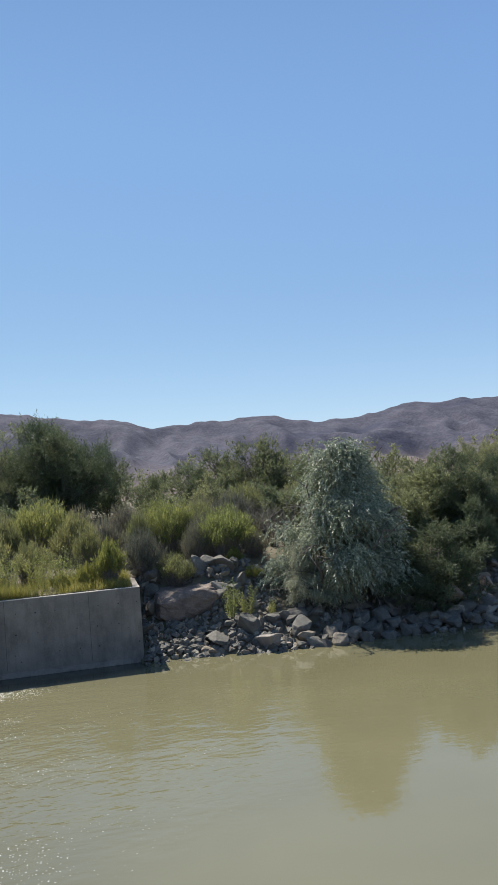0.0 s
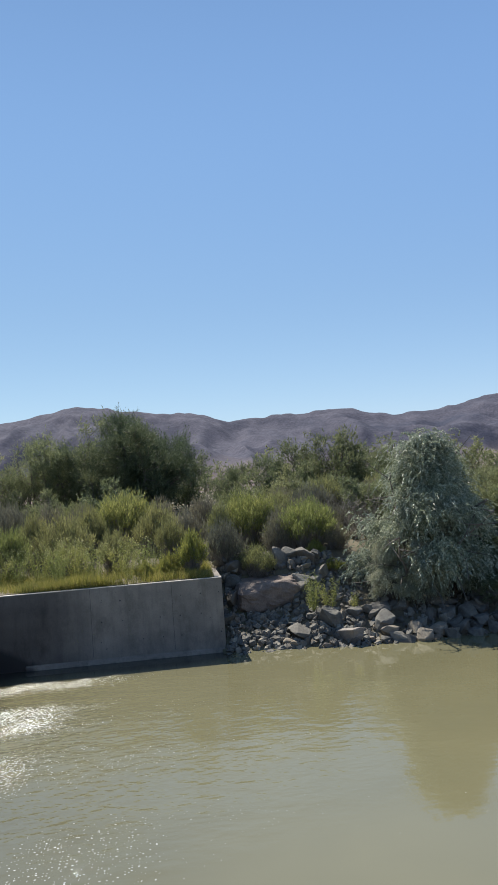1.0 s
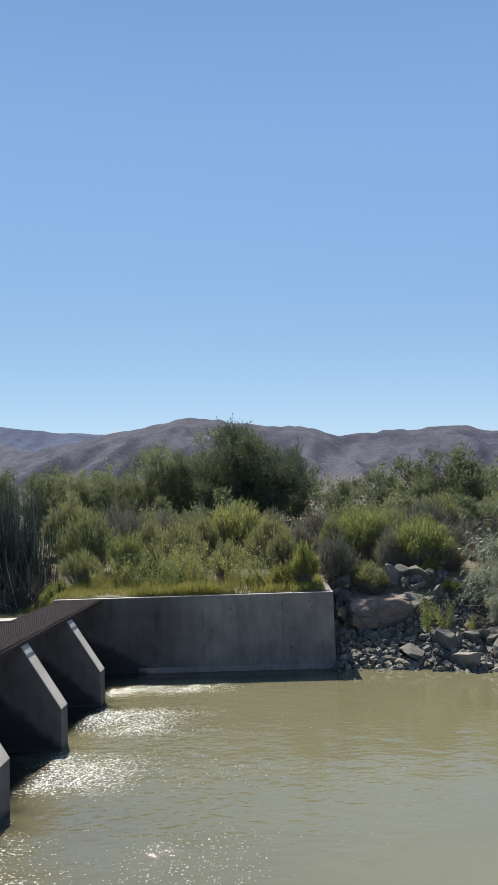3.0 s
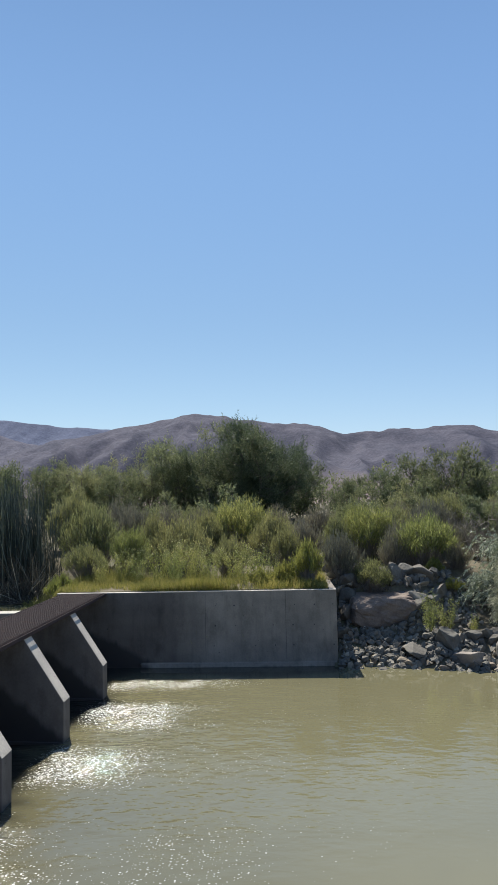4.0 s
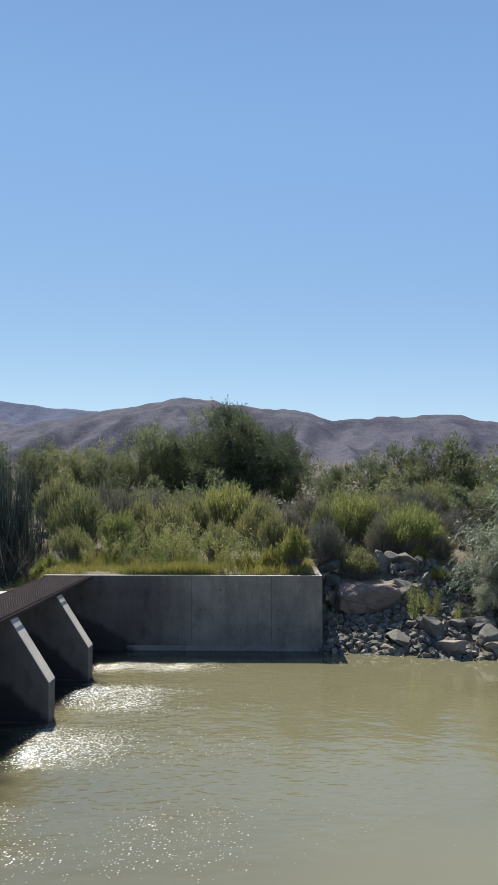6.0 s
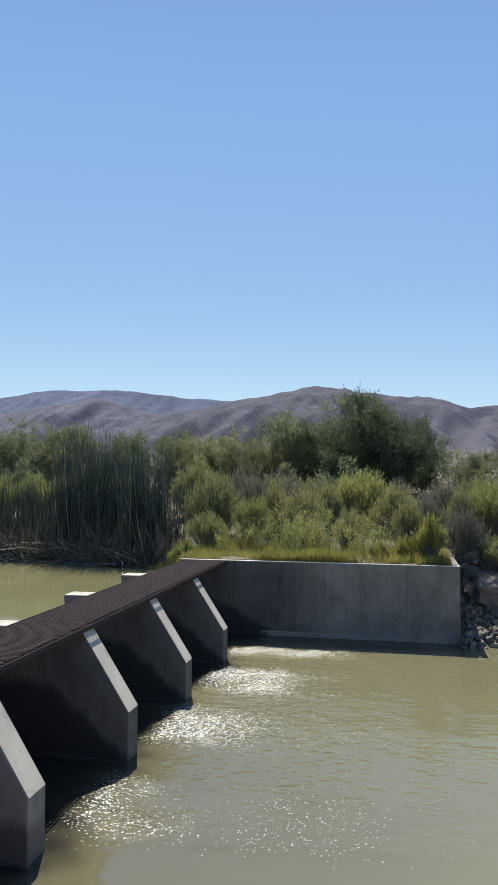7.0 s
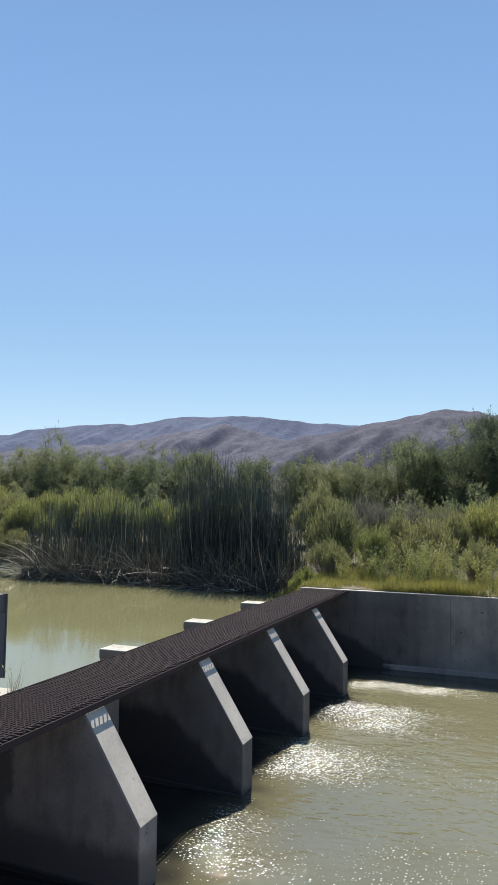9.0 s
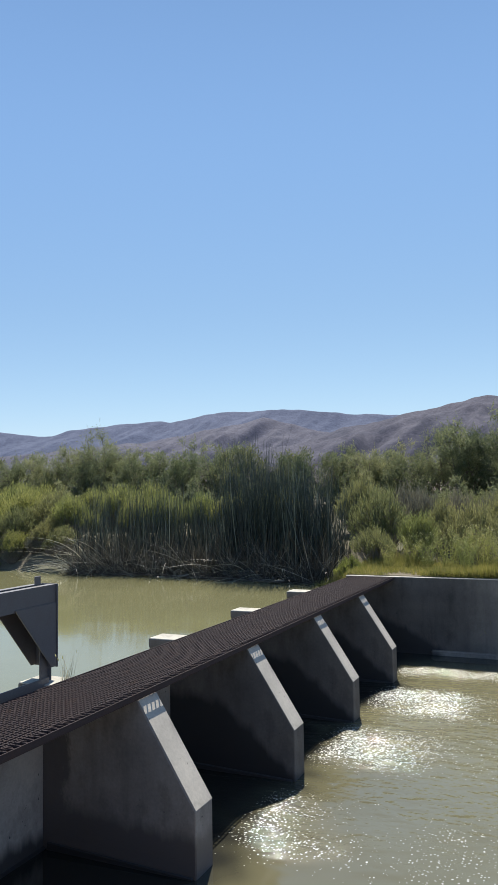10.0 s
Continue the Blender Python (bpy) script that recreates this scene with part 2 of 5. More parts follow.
def hill_material(name, a, b, c, fan, relief=0.6):
    """Dry slopes with sage: gullies and patches hundreds of metres wide."""
    m, nt, p, _ = material(name)
    big = noise_of(nt, 0.004, 6, 0.6)
    mid = noise_of(nt, 0.022, 6, 0.7)
    fine = noise_of(nt, 0.12, 4, 0.7)
    col = ramp(nt, big, [(0.3, a), (0.5, b), (0.68, c)])
    col = mixed(nt, 0.8, col, ramp(nt, mid, [(0.3, (0.66, 0.66, 0.7)), (0.7, (1.25, 1.2, 1.15))]), "MULTIPLY")
    col = mixed(nt, 0.7, col, ramp(nt, fine, [(0.35, (0.55, 0.57, 0.58)), (0.65, (1.2, 1.2, 1.2))]), "MULTIPLY")
    sep = nt.nodes.new("ShaderNodeSeparateXYZ")
    nt.links.new(nt.nodes.new("ShaderNodeTexCoord").outputs["Object"], sep.inputs[0])
    low = maths(nt, "ADD", maths(nt, "MULTIPLY", sep.outputs["Z"], 0.006), maths(nt, "MULTIPLY", big, 0.8))
    col = mixed(nt, ramp(nt, low, [(0.5, (0.75, 0.75, 0.75)), (0.95, (0, 0, 0))]), col, fan)
    nt.links.new(col, p.inputs["Base Color"])
    p.inputs["Roughness"].default_value = 1.0
    p.inputs["Specular IOR Level"].default_value = 0.1
    bump(nt, p, mid, relief, 10.0)
    return m


def water_material(name, silt, ripple, foam, gloss=0.03):
    """Silty river water: the silt shows as a soft colour under a sharp reflecting surface."""
    m, nt, p, out = material(name)
    cloud = noise_of(nt, 0.35, 3, 0.5)
    col = mixed(nt, 1.0, silt, ramp(nt, cloud, [(0.3, (0.93, 0.93, 0.92)), (0.7, (1.06, 1.05, 1.03))]), "MULTIPLY")
    p.inputs["Roughness"].default_value = gloss
    p.inputs["IOR"].default_value = 1.6
    small = noise_of(nt, 5.0, 1.8, 0.45, stretch=(0.7, 1.3, 1))
    fine = noise_of(nt, 26, 3, 0.55, stretch=(0.8, 1.2, 1))
    height = maths(nt, "ADD", small, maths(nt, "MULTIPLY", fine, 0.25))
    if foam:
        rills = noise_of(nt, 7.5, 2, 0.45, stretch=(0.75, 1.25, 1))
        churn, waves = nt.nodes.new("ShaderNodeAttribute"), nt.nodes.new("ShaderNodeAttribute")
        churn.attribute_name, waves.attribute_name = "churn", "waves"
        churn, waves = churn.outputs["Fac"], waves.outputs["Fac"]
        bits = noise_of(nt, 20, 6, 0.85, stretch=(0.5, 1.4, 1))
        white = ramp(nt, maths(nt, "ADD", maths(nt, "MULTIPLY", churn, 0.36), maths(nt, "MULTIPLY", bits, 0.75)), [(0.74, (0, 0, 0)), (0.90, (0.75, 0.75, 0.75))])
        # sun glints painted as white flecks, thinning out downstream
        tc = nt.nodes.new("ShaderNodeTexCoord")
        cells = nt.nodes.new("ShaderNodeTexVoronoi")
        cells.inputs["Scale"].default_value = 44.0
        mp = nt.nodes.new("ShaderNodeMapping")
        mp.inputs["Scale"].default_value = (0.6, 1.6, 1)
        nt.links.new(tc.outputs["Object"], mp.inputs["Vector"])
        nt.links.new(mp.outputs["Vector"], cells.inputs["Vector"])
        chosen = nt.nodes.new("ShaderNodeSeparateXYZ")
        nt.links.new(cells.outputs["Color"], chosen.inputs[0])
        patch = ramp(nt, noise_of(nt, 1.3, 3, 0.6), [(0.42, (0, 0, 0)), (0.62, (1, 1, 1))])
        strong = maths(nt, "MAXIMUM", maths(nt, "SUBTRACT", churn, 0.17), 0.0)
        share = maths(nt, "ADD", maths(nt, "MULTIPLY", maths(nt, "POWER", strong, 1.3), 1.3), maths(nt, "MULTIPLY", maths(nt, "MULTIPLY", churn, patch), 0.035))
        glint = maths(nt, "MULTIPLY", maths(nt, "LESS_THAN", chosen.outputs["X"], share), maths(nt, "LESS_THAN", cells.outputs["Distance"], maths(nt, "MULTIPLY", maths(nt, "MULTIPLY", chosen.outputs["Y"], 0.42), maths(nt, "ADD", 0.45, churn))))
        white = maths(nt, "MAXIMUM", white, glint)
        water_shade = nt.nodes.new("ShaderNodeAttribute")
        water_shade.attribute_name = "water_shade"
        # shade in the bays and at the wall foot, painted into the water
        dark_stream = nt.nodes.new("ShaderNodeAttribute")
        dark_stream.attribute_name = "dark_stream"
        # a darker, browner stream below the near bays
        col = mixed(nt, maths(nt, "MULTIPLY", dark_stream.outputs["Fac"], 0.42), col, (0.06, 0.055, 0.035))
        col = mixed(nt, water_shade.outputs["Fac"], col, (0.022, 0.022, 0.018))
        col = mixed(nt, white, col, (0.60, 0.60, 0.55))
        nt.links.new(mixed(nt, white, (0.03, 0.03, 0.03), (0.3, 0.3, 0.3)), p.inputs["Roughness"])
        rough_water = maths(nt, "MULTIPLY", height, maths(nt, "MULTIPLY", maths(nt, "POWER", churn, 2.0), 1.25))
        height = maths(nt, "ADD", rough_water, maths(nt, "MULTIPLY", small, maths(nt, "ADD", 0.003, maths(nt, "MULTIPLY", waves, 0.8))))
        height = maths(nt, "ADD", height, maths(nt, "MULTIPLY", maths(nt, "MULTIPLY", rills, waves), 0.75))
    if foam:
        sharp = noise_of(nt, 42, 3, 0.7, stretch=(0.8, 1.2, 1))
        height = maths(nt, "ADD", height, maths(nt, "MULTIPLY", maths(nt, "MULTIPLY", sharp, maths(nt, "POWER", churn, 2.2)), 0.75))
    nt.links.new(col, p.inputs["Base Color"])
    bump(nt, p, height, ripple, 0.03)
    return m


def steel_material(name, base, rough_, metal=0.0, rust=0.3, sheen=0.5):
    m, nt, p, _ = material(name)
    n = noise_of(nt, 6, 6, 0.7)
    f = noise_of(nt, 60, 3)
    col = mixed(nt, ramp(nt, n, [(0.5, (0, 0, 0)), (0.75, (rust, rust, rust))]), base, (0.11, 0.06, 0.04))
    nt.links.new(mixed(nt, 0.5, col, ramp(nt, f, [(0.3, (0.7, 0.7, 0.7)), (0.7, (1.15, 1.15, 1.15))]), "MULTIPLY"), p.inputs["Base Color"])
    p.inputs["Roughness"].default_value, p.inputs["Metallic"].default_value = rough_, metal
    p.inputs["Specular IOR Level"].default_value = sheen
    bump(nt, p, f, 0.15, 0.004)
    return m


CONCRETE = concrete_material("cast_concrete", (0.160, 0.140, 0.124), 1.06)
# near pier: lighter base and a paler, flatter stain
NEAR_PIER_CONCRETE = concrete_material("near_pier_concrete", (0.325, 0.28, 0.248), 0.52, 0.30, (0.125, 0.105, 0.095), 0.1, -1.12)
BULKHEAD = concrete_material("bulkhead_concrete", (0.50, 0.43, 0.37), -2.0, 0.2, (0.07, 0.062, 0.056))
MARK = concrete_material("stained_concrete", (0.085, 0.08, 0.075), -2.0)
LEDGE = concrete_material("ledge_concrete", (0.30, 0.27, 0.235), 0.85, -0.04, fall=0.5)
WALL = concrete_material("abutment_concrete", (0.272, 0.236, 0.196), 1.0, 0.0, fall=0.5, pour=2.62)
# bleached concrete with sunlight added to the colour, for tops and sloped faces
PALE_CONCRETE = concrete_material("bleached_sunlit_concrete", (0.50, 0.46, 0.40), -2.0, spots=0.35)
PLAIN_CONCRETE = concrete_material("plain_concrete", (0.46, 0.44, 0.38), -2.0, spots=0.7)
SOIL = ground_material()
# base colours carry the blue of distance haze, most in the far range
HILL_NEAR = hill_material("hazed_brown_hills", (0.048, 0.054, 0.082), (0.092, 0.091, 0.118), (0.072, 0.076, 0.104), (0.215, 0.163, 0.14), 0.4)
HILL_FAR = hill_material("hazed_grey_hills", (0.08, 0.098, 0.155), (0.108, 0.128, 0.192), (0.095, 0.113, 0.172), (0.13, 0.13, 0.172), 0.08)
HILL_MIDDLE = hill_material("hazed_tan_hills", (0.085, 0.088, 0.125), (0.117, 0.117, 0.148), (0.099, 0.102, 0.135), (0.155, 0.138, 0.15), 0.3)
RIVER = water_material("silty_river", (0.150, 0.140, 0.080), 0.6, True)
POOL = water_material("silty_pool", (0.185, 0.178, 0.09), 0.03, False, 0.08)
GRATE = steel_material("rusted_grating", (0.055, 0.040, 0.040), 0.75, 0.0, 0.4, 0.12)
STEEL = steel_material("grey_painted_steel", (0.135, 0.122, 0.118), 0.45, 0.0, 0.25)
ROCK = rock_material("riprap_rock", [(0, (0.105, 0.10, 0.085)), (0.3, (0.17, 0.162, 0.138)), (0.6, (0.125, 0.112, 0.092)), (0.82, (0.30, 0.275, 0.22)), (1, (0.24, 0.195, 0.14))])
ROCK_TAN = rock_material("tan_rock", [(0, (0.34, 0.27, 0.21)), (0.5, (0.26, 0.23, 0.20)), (1, (0.40, 0.30, 0.22))])
BOULDER = rock_material("brown_boulder", [(0, (0.19, 0.15, 0.122)), (1, (0.24, 0.185, 0.148))])
BARK = bark_material("grey_bark", (0.09, 0.075, 0.06), (0.19, 0.165, 0.14))
TWIG = bark_material("dry_twigs", (0.13, 0.11, 0.09), (0.26, 0.23, 0.20))
TAMARISK = leaf_material("tamarisk_leaf", [(0, (0.15, 0.174, 0.09)), (0.5, (0.232, 0.255, 0.136)), (1, (0.34, 0.355, 0.215))], 0.48)
DEEP_TAMARISK = leaf_material("deep_tamarisk_leaf", [(0, (0.11, 0.135, 0.072)), (0.5, (0.165, 0.19, 0.10)), (1, (0.25, 0.27, 0.155))], 0.42)
DARK_TREE = leaf_material("dark_tree_leaf", [(0, (0.08, 0.108, 0.064)), (0.5, (0.118, 0.15, 0.088)), (1, (0.19, 0.215, 0.135))], 0.35)
SILVER = leaf_material("silver_leaf", [(0, (0.17, 0.20, 0.13)), (0.5, (0.37, 0.40, 0.305)), (1, (0.70, 0.71, 0.60))], 0.28, 0.38)
BRUSH = leaf_material("brush_leaf", [(0, (0.17, 0.195, 0.066)), (0.5, (0.27, 0.292, 0.10)), (1, (0.41, 0.41, 0.165))], 0.45)
BRUSH_OLIVE = leaf_material("olive_brush_leaf", [(0, (0.155, 0.165, 0.075)), (0.5, (0.245, 0.25, 0.112)), (1, (0.36, 0.35, 0.165))], 0.45)
BRUSH_YELLOW = leaf_material("yellow_brush_leaf", [(0, (0.19, 0.205, 0.055)), (0.5, (0.29, 0.30, 0.085)), (1, (0.42, 0.41, 0.135))], 0.45)
BRUSH_GREY = leaf_material("grey_brush_leaf", [(0, (0.165, 0.155, 0.125)), (0.6, (0.225, 0.21, 0.16)), (1, (0.31, 0.295, 0.20))], 0.3)
GRASS = leaf_material("dry_grass", [(0, (0.165, 0.185, 0.046)), (0.5, (0.275, 0.268, 0.078)), (1, (0.42, 0.365, 0.15))], 0.4)
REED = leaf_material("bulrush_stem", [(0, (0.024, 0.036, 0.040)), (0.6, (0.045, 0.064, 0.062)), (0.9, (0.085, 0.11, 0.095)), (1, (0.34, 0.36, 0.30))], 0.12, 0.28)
SCRUB = leaf_material("scrub_grass", [(0, (0.087, 0.087, 0.044)), (0.5, (0.139, 0.139, 0.065)), (1, (0.209, 0.191, 0.104))], 0.35)
REED_DRY = leaf_material("dead_reed", [(0, (0.055, 0.048, 0.042)), (0.55, (0.115, 0.102, 0.088)), (0.85, (0.22, 0.205, 0.175)), (1, (0.60, 0.58, 0.52))], 0.15, 0.35)
STRAW = leaf_material("bleached_straw", [(0, (0.36, 0.35, 0.28)), (1, (0.64, 0.62, 0.52))], 0.35, 0.4)
FLOWER = leaf_material("pale_flower", [(0, (0.45, 0.42, 0.16)), (1, (0.65, 0.62, 0.34))], 0.3)

# ---- ground: one sheet with the river cut into it ----
FACE, BANK_X, POOL_Z, TOP = 0.0, 5.95, 1.25, 1.88
NEAR_Y = -17.4


def step(v, a, b):
    t = np.clip((v - a) / (b - a), 0, 1)
    return t * t * (3 - 2 * t)


def ground_z(x, y):
    x, y = np.asarray(x, float), np.asarray(y, float)
    land = 1.93 + 0.0131 * np.clip(y, 0, 60) + 0.45 * step(y, 1.5, 9) + 0.5 * step(y, 8, 40) + 0.05 * rough(x * 1.3, y * 1.3, 3) * step(y, 0.8, 3)
    land = land + 0.12 * rough(x * 0.3, y * 0.3, 5) * step(y, 5, 15)
    # riprap slope to the right of the wall
    yy = np.clip(y, -3, 6) + 0.5 * step(x, 7, 9.5) + 0.35 * step(x, 11, 14.5)
    slope = -0.9 + (np.minimum(yy, 1.2) + 2.15) * 0.47 + np.maximum(yy - 1.2, 0) * (0.95 - 0.4 * step(x, 8.5, 10))
    slope = np.minimum(slope, land)
    land = land - 0.035 * (1 - step(y, 0.35, 0.8))
    wall = step(y, 0.11, 0.15)
    behind = -0.9 * (1 - wall) + land * wall
    z = np.where(x < BANK_X - 0.12, behind, slope)
    # pool shore to the left of the wall
    shore = 3.6 + 0.35 * np.sin(x * 0.5) + 0.9 * step(-x, 13, 20) + 3 * step(-x, 19, 40)
    left = 0.4 + (land - 0.4) * step(y, shore - 1.2, shore + 2.6)
    blend = step(x, -2.0, -1.18)
    z = np.where(x < -1.18, left * (1 - blend) + z * blend, z)
    # bank under the camera
    return np.where(y < NEAR_Y - 0.15, 2.6 + 0 * x, z)


def stretched(a, b, h, far, n):
    inner = np.arange(a, b + h / 2, h)
    g = np.geomspace(h, far, n)
    return np.concatenate([(a - g)[::-1], inner, b + g])


def grid_faces(nx, ny):
    i, j = np.meshgrid(np.arange(nx - 1), np.arange(ny - 1), indexing="ij")
    a = (i * ny + j).ravel()
    return np.stack([a, a + ny, a + ny + 1, a + 1], 1)


gx = np.sort(np.concatenate([stretched(-30, 22, 0.4, 4300, 30), [5.78, 5.86]]))
gy = np.sort(np.concatenate([stretched(-18, 14, 0.4, 4300, 30), [0.10, 0.15, 0.28, NEAR_Y - 0.16, NEAR_Y - 0.14]]))
X, Y = np.meshgrid(gx, gy, indexing="ij")
tagged(piece("ground", raw_mesh("ground", np.stack([X, Y, ground_z(X, Y)], -1), grid_faces(len(gx), len(gy)), SOIL, True)),
       "dry tan river flat with sparse scrub", "ground", kind="structure")


# ---- mountains ----
def range_of(name, crest, y0, y1, y2, mat, seed, label, cut=1.0):
    """A range with its crest heights given along x; spurs and gullies run down towards the plain. Drawn at 5 : 4."""
    xs, ys = np.linspace(crest[0][0], crest[-1][0], 470), np.linspace(y0, y2, 90)
    cx, cz = np.array(crest, float).T
    fine = np.linspace(cx[0], cx[-1], 2000)
    ridge = np.interp(fine, cx, cz)
    k = np.hanning(25)
    ridge = np.convolve(np.pad(ridge, 12, "edge"), k / k.sum(), "valid")
    ridge = ridge + 3.5 * rough(fine / 60, 0 * fine, seed + 7)
    X, Y = np.meshgrid(xs, ys, indexing="ij")
    v = np.clip((Y - y0) / (y1 - y0), 0, 1)
    b = np.clip((y2 - Y) / (y2 - y1), 0, 1)
    spur = rough(X / 160, Y / 420, seed, ((0.9, 1.0), (2.0, 0.6), (4.3, 0.35), (9.0, 0.18)))
    gull = 1 - np.abs(rough(X / 90, Y / 260, seed + 1, ((1.0, 1.0), (2.3, 0.5), (5.2, 0.3))))
    shape = v ** 1.25 + 0.20 * (0.25 + 0.75 * cut) * spur * v * (1 - v) * 2.2 + 0.36 * cut * (gull - 0.75) * v * (1 - v) * 2
    z = np.interp(X, fine, ridge) * shape * b ** 0.8 + 7 * cut * rough(X / 40, Y / 60, seed + 2) * v
    z = z - 12 * cut * np.abs(rough(X / 26, Y / 60, seed + 4)) * v * np.clip(1.15 - v, 0, 1) - 6
    tagged(piece(name, raw_mesh(name, 0.8 * np.stack([X, Y, z], -1), grid_faces(len(xs), len(ys)), mat, True)), label, "mountain", kind="structure")


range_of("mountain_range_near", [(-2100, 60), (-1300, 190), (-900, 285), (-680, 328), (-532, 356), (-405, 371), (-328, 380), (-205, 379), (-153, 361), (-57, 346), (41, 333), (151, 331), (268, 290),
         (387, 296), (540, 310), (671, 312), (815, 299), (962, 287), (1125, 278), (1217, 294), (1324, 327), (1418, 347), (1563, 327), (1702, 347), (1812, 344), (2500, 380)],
         1500, 3000, 3700, HILL_NEAR, 11, "bare brown desert mountains with purple gullies, tinted with haze", 0.85)
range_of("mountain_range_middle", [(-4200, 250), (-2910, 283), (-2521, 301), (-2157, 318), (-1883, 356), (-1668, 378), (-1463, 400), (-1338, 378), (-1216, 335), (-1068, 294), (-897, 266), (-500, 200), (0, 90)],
         2100, 3500, 4000, HILL_MIDDLE, 17, "brown desert foothills before the far range, tinted with haze", 0.6)
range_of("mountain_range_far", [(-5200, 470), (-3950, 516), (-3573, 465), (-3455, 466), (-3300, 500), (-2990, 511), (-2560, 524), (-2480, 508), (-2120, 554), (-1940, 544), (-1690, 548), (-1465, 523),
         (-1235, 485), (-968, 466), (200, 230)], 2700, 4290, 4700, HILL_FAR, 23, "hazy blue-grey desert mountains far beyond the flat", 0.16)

# ---- water ----
PITCH, PIER_T, FIRST = 2.92, 0.39, -2.745
PIERS = [FIRST - PITCH * k for k in range(4)]


def river():
    xs = np.concatenate([np.arange(-1.3, 7, 0.055), np.arange(7, 17, 0.1), np.geomspace(17, 260, 40)])
    ys = np.concatenate([np.arange(NEAR_Y - 0.1, 0.02, 0.065), [0.3, 2.0, 8.0]])
    X, Y = np.meshgrid(xs, ys, indexing="ij")
    lane = np.minimum.reduce([np.abs(Y - (p - 0.15)) for p in PIERS] + [np.abs(Y), np.abs(Y - NEAR_Y)])
    jet = step(lane, 0.1, 1.0)
    churn = np.exp(-np.clip(X - 0.8, 0, 99) / 3.4) * (0.3 + 0.7 * jet) * step(X, 0.2, 0.9)
    churn = churn * (0.5 + 0.5 * step(Y, -12.5, -9.0))
    churn = np.clip(churn * (1 + 0.45 * rough(X * 1.2, Y * 1.6, 41)), 0, 1)
    churn = churn * step(-Y + 0.12 * rough(X * 2.4, Y * 2.4, 48), 1.05, 1.55)
    edge = Y + 1.2 * rough(X * 0.35, Y * 0.35, 44)
    waves = np.exp(-np.clip(X - 3.5, 0, 99) / 3.2) * (0.01 + 0.99 * step(edge, -11, -7.0)) * step(-Y, 1.1, 2.2)
    waves = np.clip(waves, 0, 1) * np.clip(0.85 + 0.4 * rough(X * 0.5, Y * 0.5, 43), 0.25, 1.3)
    waves = waves + 0.006
    water_shade = 1 - step(X + 0.22 * rough(X * 2, Y * 2, 45, ((0.9, 1.0), (2.3, 0.7), (6.0, 0.5))), 0.15, 1.35)
    dark_stream = (1 - step(X + 0.6 * rough(X * 0.5, Y * 0.5, 47), 1.5, 6.5)) * step(-Y, 4.5, 10.5)
    # the wall's shadow on the water, as a dark strip in the same mask
    water_shade = np.maximum(water_shade, 0.85 * step(Y + 0.12 * rough(X * 2, Y * 2, 46), -1.25, -0.6) * (1 - step(X, 5.9, 6.2)))
    z = 0.0035 * waves * rough(X * 3.1 + Y * 0.9, Y * 5.6, 31, ((1.0, 0.5), (1.7, 0.7), (2.6, 0.8)))
    z = z + 0.03 * churn ** 2 * rough(X * 4, Y * 5, 33, ((1.0, 1.0), (2.3, 0.7), (5.0, 0.5))) + 0.02 * churn
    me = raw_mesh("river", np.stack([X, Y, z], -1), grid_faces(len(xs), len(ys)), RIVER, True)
    for name, value in (("churn", churn), ("waves", waves), ("water_shade", water_shade), ("dark_stream", dark_stream)):
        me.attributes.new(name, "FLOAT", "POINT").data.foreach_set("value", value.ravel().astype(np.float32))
    tagged(piece("river_water", me), "silty olive river with foam and painted glints below the weir", "water", kind="structure")


river()


def pool():
    xs = np.concatenate([-np.geomspace(60, 1.5, 90), np.linspace(-1.46, -1.32, 4)])
    ys = np.concatenate([np.linspace(NEAR_Y, 0.0, 60), np.linspace(0.3, 30, 40)])
    X, Y = np.meshgrid(xs, ys, indexing="ij")
    z = POOL_Z + 0.004 * rough(X * 0.9, Y * 2.0, 51)
    z = np.where((Y > 0.1) & (X > -1.3), -0.6, z)
    tagged(piece("pool_water", raw_mesh("pool", np.stack([X, Y, z], -1), grid_faces(len(xs), len(ys)), POOL, True)),
           "calm olive pool above the weir spilling under the walkway", "water", kind="structure")


pool()

# ---- walls and weir ----
bm = bmesh.new()
prism(bm, [(-1.2, -1.2), (BANK_X, -1.2), (BANK_X, TOP), (-1.2, TOP)], FACE, FACE + 0.3)
bevel(bm, 0.018)
wall = tagged(part("wall_north", bm, WALL), "weathered grey cast-concrete abutment wall with damp base", "wall", kind="structure")
bm = bmesh.new()
box(bm, BANK_X - 0.3, BANK_X, FACE + 0.3, 4.0, -1.2, TOP - 0.004)
tagged(part("wall_return", bm, CONCRETE), "buried return of the concrete abutment wall", "wall", kind="structure")
bm = bmesh.new()
box(bm, 0.95, BANK_X - 0.004, FACE - 0.06, FACE - 0.002, -0.8, 0.13)
bevel(bm, 0.03, 2)
part("footing", bm, LEDGE, wall, "pale concrete footing ledge at the waterline")
for x in (2.62, 4.66):
    bm = bmesh.new()
    box(bm, x - 0.004, x + 0.004, FACE - 0.003, FACE + 0.02, 0.18, TOP - 0.02)
    part("joint", bm, MARK, wall, "dark vertical casting joint")
